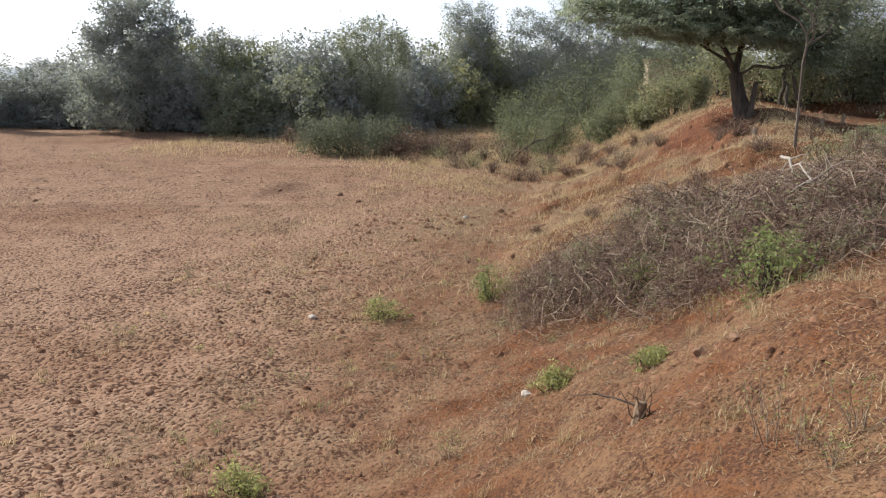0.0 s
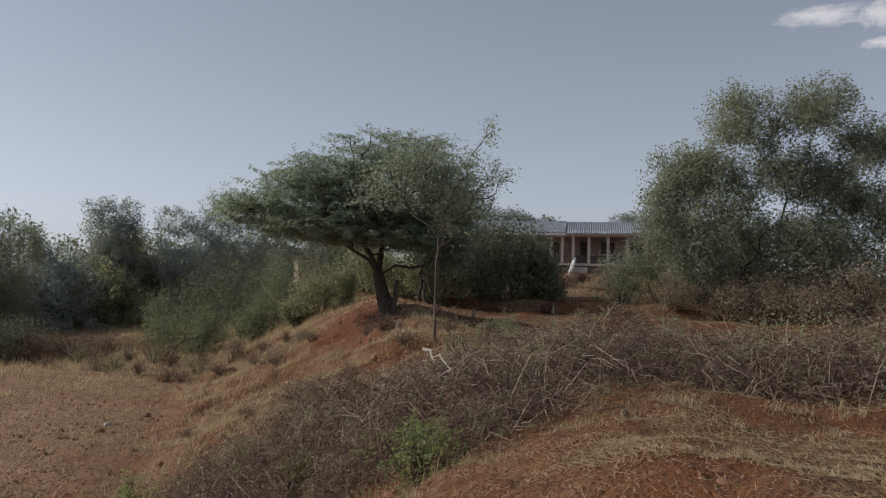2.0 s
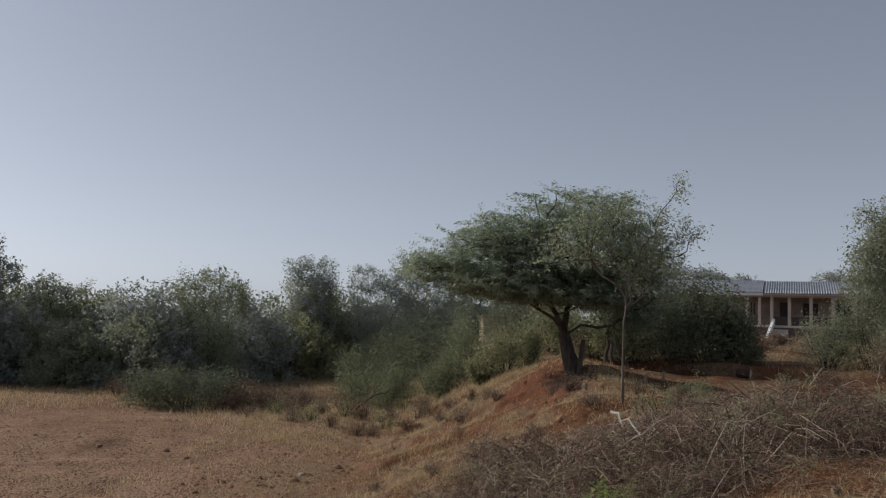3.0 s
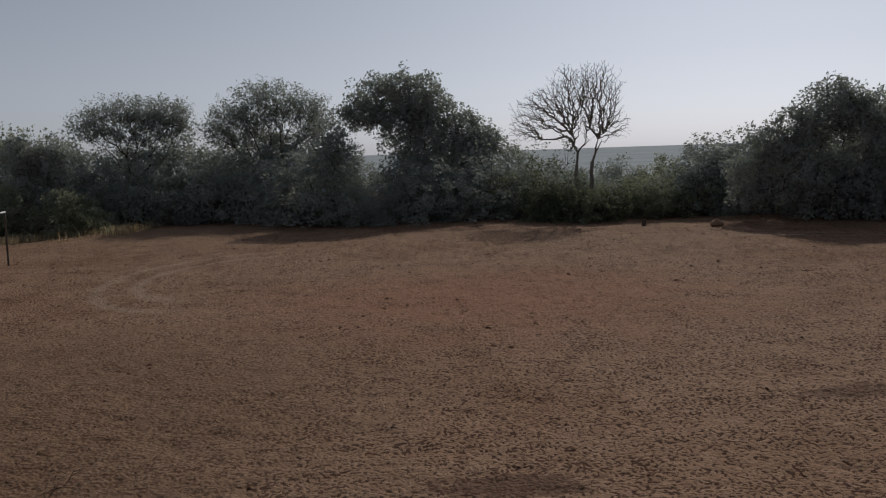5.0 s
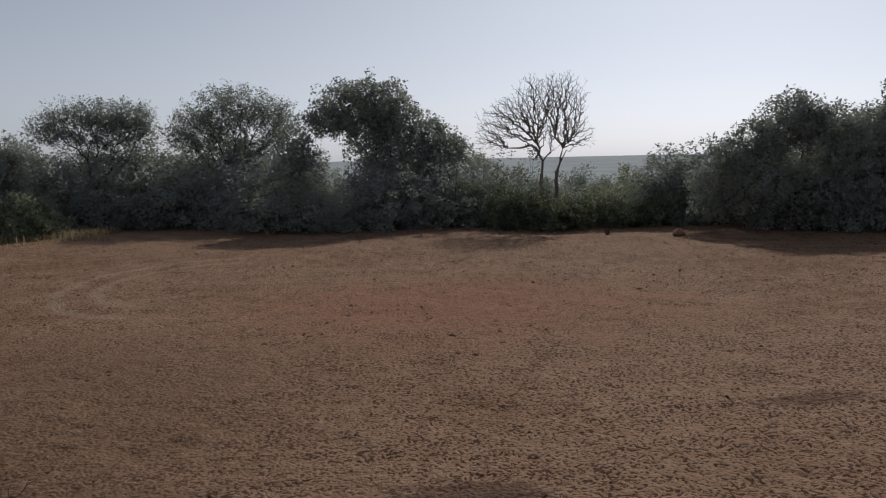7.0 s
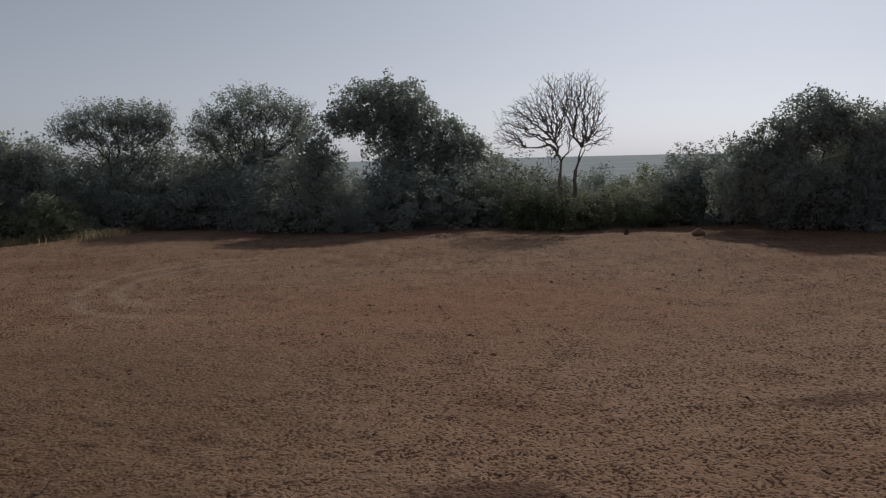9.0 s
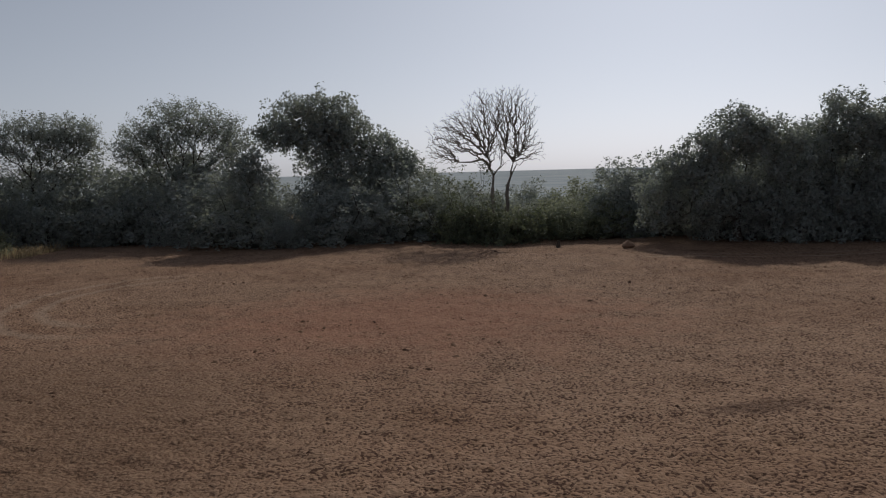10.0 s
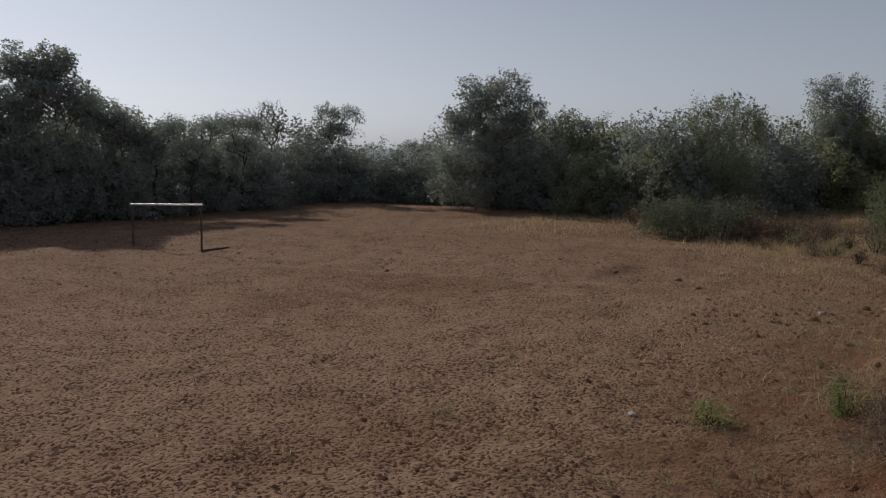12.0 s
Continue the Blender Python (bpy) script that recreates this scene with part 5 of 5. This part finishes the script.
openings = [(-8.6, -7.7, 0.0, 2.05), (-6.4, -5.2, 0.9, 2.0), (-3.3, -2.9, 0.9, 2.0), (-0.9, 0.0, 0.0, 2.05), (1.0, 2.2, 0.9, 2.0), (3.6, 4.8, 0.9, 2.0), (6.0, 6.9, 0.0, 2.05), (8.4, 9.6, 0.9, 2.0), (11.2, 12.4, 0.9, 2.0)]
edge = L
for x0, x1, lo, hi in openings:
    part("wall", block(edge, x0, 2.0, 2.25, FLOOR, EAVE + 0.3, 0), PLASTER, house)
    part("wall", block(x0, x1, 2.0, 2.25, FLOOR + hi, EAVE + 0.3, 0), PLASTER, house)
    if lo:
        part("wall", block(x0, x1, 2.0, 2.25, FLOOR, FLOOR + lo, 0), PLASTER, house)
        win = part("window", block(x0, x1, 2.10, 2.14, FLOOR + lo, FLOOR + hi, 0), DARKWOOD, house, "dark window opening")
        part("frame", block((x0 + x1) / 2 - 0.03, (x0 + x1) / 2 + 0.03, 2.07, 2.10, FLOOR + lo, FLOOR + hi, 0), CREAM, win)
    else:
        part("door", block(x0 + 0.03, x1 - 0.03, 2.10, 2.15, FLOOR, FLOOR + hi, 0), DARKWOOD, house, "dark painted door")
    edge = x1
part("wall", block(edge, R, 2.0, 2.25, FLOOR, EAVE + 0.3, 0), PLASTER, house)
part("wall", block(L, L + 0.25, 2.25, 9.0, FLOOR, EAVE + 0.3, 0), PLASTER, house)
part("wall", block(R - 0.25, R, 2.25, 9.0, FLOOR, EAVE + 0.3, 0), PLASTER, house)
part("wall", block(L + 0.25, R - 0.25, 8.75, 9.0, FLOOR, EAVE + 0.3, 0), PLASTER, house)
for cx in (-9.9, -8.2, -6.5, -4.9, -3.5, -2.5, -1.5, -0.1, 1.6, 3.3, 5.0, 6.7, 8.4, 10.1, 11.8, 13.5):
    part("column", block(cx - 0.13, cx + 0.13, 0.05, 0.31, FLOOR, EAVE - 0.15), CREAM, house)
part("verandah_beam", block(L, R, 0.04, 0.32, EAVE - 0.15, EAVE + 0.05), CREAM, house)
part("parapet", block(-1.4, 5.0, 0.08, 0.2, FLOOR, FLOOR + 0.75), DARKWOOD, house, "dark verandah parapet")
part("fascia", block(L - 0.3, -2.2, -0.42, -0.38, EAVE - 0.05, EAVE + 0.2), WHITE, house, "white fascia board")
part("fascia", block(-2.19, R + 0.3, -0.40, -0.36, EAVE - 0.02, EAVE + 0.12), CREAM, house)
for x0, x1, up in ((L - 0.4, -2.2, 0.06), (-2.15, 2.0, 0.0), (2.0, 6.0, 0.02), (6.0, 10.5, 0.0), (10.5, R + 0.4, 0.02)):
    part("roof_sheet", corrugated(x0, x1, -0.5, EAVE + 0.15 + up, 4.6, RIDGE + up, 0.2 if x0 > -3 else 0.12, 0.045 if x0 > -3 else 0.015), None, house, "weathered corrugated roof sheet")
    part("roof_sheet", corrugated(x0, x1, 4.6, RIDGE + up, 9.6, EAVE + 0.15 + up), None, house)
def sloping_beam(a, b_, wide, deep):
    """A straight flank wall of a stair from a to b, with upright ends."""
    bm = bmesh.new()
    ends = [[bm.verts.new((p[0] + sx * wide / 2, p[1], p[2] + dz)) for sx, dz in ((-1, -deep), (1, -deep), (1, 0), (-1, 0))] for p in (a, b_)]
    for k in range(4):
        bm.faces.new((ends[0][k], ends[0][(k + 1) % 4], ends[1][(k + 1) % 4], ends[1][k]))
    bm.faces.new(ends[0][::-1])
    bm.faces.new(ends[1])
    return bm


bm = sloping_beam((-1.35, -0.13, FLOOR + 0.55), (-2.15, -3.0, -0.75), 0.22, 0.45)
part("stair_flank", bm, WHITE, house, "white sloping stair wall")
for i in range(6):
    part("step", block(-1.6, -0.2, -0.12 - 0.3 * (i + 1), -0.12 - 0.3 * i, -0.8, FLOOR - 0.2 - 0.17 * (i + 1) + 0.02), CONCRETE, house)

# ---------------------------------------------------------------- small things on the bank and field
STONE = plain_paint("white_stone", (0.52, 0.47, 0.42), 0.9, (0.33, 0.26, 0.20), 0.6, 9.0)
ROCK = plain_paint("brown_rock", (0.24, 0.14, 0.088), 0.95, (0.32, 0.205, 0.135), 0.5, 6.0)
CLAY = plain_paint("pale_clay_wall", (0.42, 0.33, 0.24), 0.95, (0.30, 0.22, 0.15), 0.5, 1.5)


def stone(label, bearing, distance, size, material, seed, flat=0.65):
    """A rounded uneven stone, partly sunk."""
    x, y, z = spot(bearing, distance)
    bm = bmesh.new()
    bmesh.ops.create_icosphere(bm, subdivisions=2, radius=size / 2)
    for v_ in bm.verts:
        k = 1 + 0.38 * noise.noise(v_.co * (2.2 / size) + Vector((seed * 3.1, seed, 0)))
        v_.co = Vector((v_.co.x * k, v_.co.y * k * 0.85, v_.co.z * k * flat))
    ob = part("stone", bm, material)
    ob.matrix_world = pose(x, y, z + size * flat * 0.22, 0, 0, seed * 40)
    return tagged(ob, label, "stone", "loose stones")


PALE, BROWN = "small whitish stone lying on the soil", "brown lump of earth on the slope"
for i, (az, d, s, pale) in enumerate(((-86.1, 10.5, 0.15, 1), (-71.5, 16.1, 0.16, 1), (-81.7, 27.6, 0.20, 1), (-84.0, 29.5, 0.30, 0), (-16.3, 49.9, 0.8, 0), (-100.6, 25.0, 0.15, 1), (-83.0, 19.5, 0.22, 0),
                                       (-97.4, 8.6, 0.16, 0), (-99.5, 8.4, 0.13, 0), (-113.0, 8.0, 0.1, 0), (-60.8, 12.8, 0.14, 0), (-73.4, 33, 0.26, 0), (-74.6, 31.5, 0.22, 0), (-69.5, 34, 0.24, 0), (-100.0, 25.0, 0.20, 1), (-100.3, 25.2, 0.16, 0), (-99.6, 25.6, 0.26, 0), (-98.9, 29.2, 0.24, 0))):
    stone(PALE if pale else BROWN, az, d, s, STONE if pale else ROCK, i + 1)


STICK = bark("dry_stick", (0.20, 0.15, 0.105), (0.40, 0.32, 0.24), 20)


STUB = bark("weathered_stub", (0.11, 0.075, 0.05), (0.30, 0.215, 0.145), 20)


def stump(label, bearing, distance, tall, r, shoots, wood, cut=None):
    """A cut stem with a few sticks standing round it."""
    x, y, z = spot(bearing, distance)
    thing = new("stump")
    thing.matrix_world = pose(x, y, z)
    tagged(thing, label, "stump")
    bm = bmesh.new()
    bmesh.ops.create_cone(bm, cap_ends=True, segments=10, radius1=r * 1.35, radius2=r, depth=tall + 0.1, matrix=Matrix.Translation((0, 0, tall / 2 - 0.05)) @ pose(0, 0, 0, 6, 4, 0))
    for v_ in bm.verts:
        v_.co += Vector(rng.normal(0, r * 0.12, 3))
    part("stem", bm, wood, thing)
    if cut:
        bm = bmesh.new()
        bmesh.ops.create_cone(bm, cap_ends=True, segments=10, radius1=r * 0.95, radius2=r * 0.8, depth=0.03, matrix=Matrix.Translation((tall * 0.05, -tall * 0.07, tall + 0.02)))
        part("cut_face", bm, cut, thing, "pale freshly cut face")
    for i in range(shoots):
        a = rng.uniform(0, 6.283)
        q = np.array([math.cos(a), math.sin(a), 0]) * rng.uniform(0.06, 0.24) + np.array([0, 0, 0.12 + tall * rng.uniform(0.7, 1.5)])
        v_, f_ = tubes([(bow((rng.normal(0, r), rng.normal(0, r), 0), q, 0.05, 0.09, 6), 0.0075, 0.003)], 5)
        part("shoot", data("shoot", v_, f_, wood), None, thing)
    return thing


stump("broken grey stump with bare sticks on the bank", -93.8, 7.5, 0.17, 0.05, 9, STUB)
stump("short cut stump with a pale top in red soil", -114.3, 10.3, 0.07, 0.04, 3, STUB, STICK)
stump("charred stub of a stem beside the acacia", -99.35, 30.1, 1.15, 0.075, 2, BARK)
stump("small dry stump at the edge of the field", -11.8, 51, 0.4, 0.09, 5, BARK)
stump("thin leaning stick stump at the field's edge", 12.0, 57, 0.55, 0.05, 4, BARK_GREY)
stump("grey weathered stump under the acacia", -99.6, 25.8, 0.3, 0.06, 4, STICK)
for az, d in ((-102.0, 29.5), (-103.4, 28.6), (-104.5, 31)):
    stump("thin dry stick stump in the shade", az, d, 0.35, 0.03, 4, STICK)


def dead_branch(label, start, end, lift, r, forks, wood, seed, low=0.04, crook=0.10):
    """A fallen branch with side twigs; low and lift raise its two ends."""
    r_ = np.random.default_rng(seed)
    a, b_ = np.array(spot(*start)), np.array(spot(*end))
    a[2] += low
    b_[2] += lift
    thing = new("dead_branch")
    thing.matrix_world = pose(*a)
    tagged(thing, label, "dead branch")
    main = bow((0, 0, 0), b_ - a, 0.06, crook, 9)
    v_, f_ = tubes([(main, r, r * 0.35)], 7)
    part("stem", data("stem", v_, f_, wood, True), None, thing)
    length = np.linalg.norm(b_ - a)
    for i in range(forks):
        s = main[r_.integers(3, 9)]
        d = (b_ - a) / length * r_.uniform(0.2, 0.8) + r_.normal(0, 0.5, 3)
        q = s + d * length * r_.uniform(0.15, 0.35)
        q[2] = max(q[2], float(height(a[0] + q[0], a[1] + q[1])) - a[2] + 0.02)
        v_, f_ = tubes([(bow(s, q, 0.05, 0.15, 5), r * 0.4, 0.004)], 5)
        part("twig", data("twig", v_, f_, wood), None, thing)


# heights of several branch ends are set to fit the camera's view
dead_branch("bleached forked branch lying on the brush", (-101.3, 12.2), (-103.1, 11.2), 0.98, 0.024, 11, DEADWOOD, 2, 1.36, 0.07)
dead_branch("dark bare branch lying in the dry grass", (-84.9, 44.0), (-87.9, 43.0), 1.55, 0.045, 9, BARK, 3, 0.4)
dead_branch("dark bare branch lying in the dry grass", (-92.0, 15.5), (-95.0, 15.0), 0.9, 0.022, 7, BARK, 4)
dead_branch("bare thin branch lying on the red bank", (-93.8, 7.5), (-89.3, 7.9), 0.50, 0.011, 1, BARK, 6, 0.12, 0.025)
dead_branch("pale bare branch sticking out of the brush", (-122.0, 12.2), (-124.8, 12.8), 0.8, 0.008, 8, STICK, 5)
dead_branch("pale bare branch sticking out of the brush", (-119.8, 12.0), (-118.2, 13.0), 0.8, 0.007, 8, STICK, 8)
dead_branch("pale bare branch sticking out of the brush", (-107.2, 11.2), (-109.2, 12.0), 0.6, 0.014, 6, DEADWOOD, 9)
dead_branch("bare thorny branch at the foot of the bank", (27.5, 11.6), (22.0, 11.2), 0.30, 0.007, 9, BARK, 7)
dead_branch("bare thorny branch at the foot of the bank", (29.0, 12.4), (25.0, 12.2), 0.4, 0.007, 8, BARK, 12)
for i, (az, d) in enumerate(((-90, 14.2), (-97, 12.2), (-104, 11.0), (-112, 12.4), (-116, 13), (-121, 13.0), (-127, 13.4), (-100, 15.5), (-110, 15.5), (-118, 16.5), (-131, 13.6))):
    dead_branch("long bare thorn branch on the brush heap", (az, d), (az + rng.uniform(-5, 5), d + rng.uniform(0, 1.2)), rng.uniform(0.4, 0.95), 0.009, 6, (BARK_GREY, DEADWOOD)[i % 2], 20 + i)


def stalks(label, bearing, distance, tall, count):
    """A tuft of upright green-grey stalks with a few leaves."""
    x, y, z = spot(bearing, distance)
    thing = new("stalk_tuft")
    thing.matrix_world = pose(x, y, z)
    tagged(thing, label, "weed", "weeds on the bank")
    paths, tips = [], []
    for i in range(count):
        a = rng.uniform(0, 6.283)
        foot = np.array([math.cos(a), math.sin(a), 0]) * rng.uniform(0, 0.10)
        top = foot * 2.2 + np.array([rng.normal(0, 0.05), rng.normal(0, 0.05), tall * rng.uniform(0.5, 1.1)])
        p = bow(foot, top, 0.03, 0.1, 5)
        paths.append((p, 0.0045, 0.0015))
        tips += [p[2], p[3], p[4]]
    v_, f_ = tubes(paths, 4)
    part("stalk_frame", data("stalk_frame", v_, f_, STICK), None, thing)
    v_, f_ = leaf_cards(np.array(tips), 2, 0.03, 0.035, 0.35)
    part("foliage", data("foliage", v_, f_, LEAF_PALE), None, thing)


for az, d, tall, n in ((-101.9, 6.1, 0.62, 4), (-102.6, 6.0, 0.6, 4), (-103.9, 5.9, 0.36, 6), (-106.0, 5.6, 0.25, 12), (-107.5, 6.0, 0.35, 12), (-109.5, 6.3, 0.32, 10), (-98.0, 10.0, 0.3, 10), (-112.6, 10.8, 0.45, 12), (-79.0, 13.5, 0.22, 9), (-72.0, 11.5, 0.18, 9),
                       (-74.0, 13, 0.2, 8), (-68.5, 14, 0.2, 8), (-108, 11.4, 0.5, 14), (-106.4, 10.9, 0.55, 14), *((rng.uniform(-92, -58), rng.uniform(9, 21), rng.uniform(0.12, 0.26), 9) for i in range(30)), (-117, 24, 0.7, 12), (-109.7, 24.5, 0.9, 12), (-111.5, 22.5, 1.0, 12)):
    stalks("tuft of thin grey-green weed stalks", az, d, tall, n)

# an old drum left beside the dark bush
RUST = plain_paint("rusted_steel", (0.075, 0.042, 0.034), 0.8, (0.15, 0.07, 0.045), 0.6, 5.0, 0.3)
x, y, z = spot(-109.3, 43.6)
drum = new("metal_drum")
drum.matrix_world = pose(x, y, z + 0.22, 0, 90, -120) @ Matrix.Diagonal((0.8, 0.8, 0.7, 1))
tagged(drum, "rusty dark drum lying on its side by the bush", "drum")
bm = bmesh.new()
for r_, lo, hi in ((0.28, -0.42, 0.42), (0.295, -0.44, -0.40), (0.295, 0.40, 0.44), (0.293, -0.15, -0.12), (0.293, 0.12, 0.15)):
    bmesh.ops.create_cone(bm, cap_ends=True, segments=20, radius1=r_, radius2=r_, depth=hi - lo, matrix=Matrix.Translation((0, 0, (lo + hi) / 2)))
part("shell", bm, RUST, drum)
for end in (-1, 1):
    bm = bmesh.new()
    bmesh.ops.create_cone(bm, cap_ends=True, segments=20, radius1=0.265, radius2=0.265, depth=0.012, matrix=Matrix.Translation((0, 0, end * 0.446)))
    part("lid", bm, CONCRETE, drum, "faded grey lid")

# clay wall glimpsed between the shrubs
x, y, z = spot(-93.6, 66)
hut = new("clay_hut")
hut.matrix_world = pose(x, y, z - 0.1, 0, 0, -80) @ Matrix.Diagonal((0.55, 0.55, 0.9, 1))
tagged(hut, "small pale clay hut half hidden by shrubs", "hut")
part("wall", block(-1.5, 1.5, -1.2, -1.0, 0, 2.1), CLAY, hut)
part("wall", block(-1.5, 1.5, 1.0, 1.2, 0, 2.1), CLAY, hut)
part("wall", block(-1.5, -1.3, -1.0, 1.0, 0, 2.1), CLAY, hut)
part("wall", block(1.3, 1.5, -1.0, 1.0, 0, 2.1), CLAY, hut)
part("roof", block(-1.7, 1.7, -1.4, 1.4, 2.1, 2.2), ROCK, hut)

# a long white roof far out on the plain
x, y, z = spot(-17.3, 2600)
shed = new("distant_shed")
shed.matrix_world = pose(x, y, z, 0, 0, -17.3)
tagged(shed, "long white roof far out on the hazy plain", "shed")
part("wall", block(-34, 34, -6, 6, 0, 6, 0), CONCRETE, shed)
part("roof", block(-35, 35, -7, 7, 6, 9, 0.4), WHITE, shed, "white roof")

# trees behind the building
for az, d, w, top in ((-106.2, 96, 6, 6.6), (-108.6, 98, 5, 5.8), (-115.2, 100, 7, 6.6), (-117.5, 102, 6, 6.8), (-103.5, 95, 7, 6.5)):
    grow_tree("tree", "dark tree standing behind the metal roof", **stand(az, d), fork=2.2, trunk=0.2, clumps=170, leaves=24, size=0.24, spread=0.35, twigs=0.2, shell=0.2, spray=0.4, group="trees behind the building",
              lobes=[(-w * 0.22, 0, top - 1.0, w * 0.3, w * 0.3, 1.0), (w * 0.2, 0, top - 1.1, w * 0.28, w * 0.3, 1.0), (0, 0, top - 2.2, w * 0.42, w * 0.35, 1.0)])

# ---------------------------------------------------------------- clouds, a far backdrop
def cloud_white():
    m = Nodes("cloud_white")
    at = m.n.new("ShaderNodeTexCoord").outputs["Object"]
    flat = m.n.new("ShaderNodeVectorMath")
    flat.operation = "LENGTH"
    m.l.new(at, flat.inputs[0])
    ragged = m.add("ShaderNodeTexNoise", Scale=2.2, Detail=6.0, Roughness=0.6, Vector=at).outputs[0]
    edge = m.math("ADD", flat.outputs["Value"], m.math("MULTIPLY", m.math("SUBTRACT", ragged, 0.5), 1.5))
    # the cloud's sunlit white is put in as a glow
    glow = m.add("ShaderNodeEmission", Color=(0.80, 0.77, 0.78, 1), Strength=0.95)
    clear = m.n.new("ShaderNodeBsdfTransparent")
    both = m.add("ShaderNodeMixShader", Fac=m.ramp(edge, (0.25, 0.6), (0.95, 0.0)))
    m.l.new(clear.outputs[0], both.inputs[1])
    m.l.new(glow.outputs[0], both.inputs[2])
    m.l.new(both.outputs[0], m.out.inputs[0])
    return m.mat


CLOUD = cloud_white()


def cloud(bearing, elevation, w, h):
    """A small fair-weather cloud as a flat glowing card, three kilometres off."""
    a, e_, d = radians(bearing), radians(elevation), 3000.0
    ob = part("cloud", data("cloud", [(-1, 0, -1), (1, 0, -1), (1, 0, 1), (-1, 0, 1)], [(0, 1, 2, 3)], CLOUD))
    ob.matrix_world = pose(-math.sin(a) * math.cos(e_) * d, math.cos(a) * math.cos(e_) * d, math.sin(e_) * d + 4.6, -elevation, 0, bearing) @ Matrix.Diagonal((w, 1, h, 1))
    return tagged(ob, "small white cloud in the hazy blue sky", "cloud", "clouds", "structure")


cloud(-125.8, 15.8, 150, 46)
cloud(-129.0, 15.6, 70, 62)
cloud(-129.2, 14.0, 75, 26)
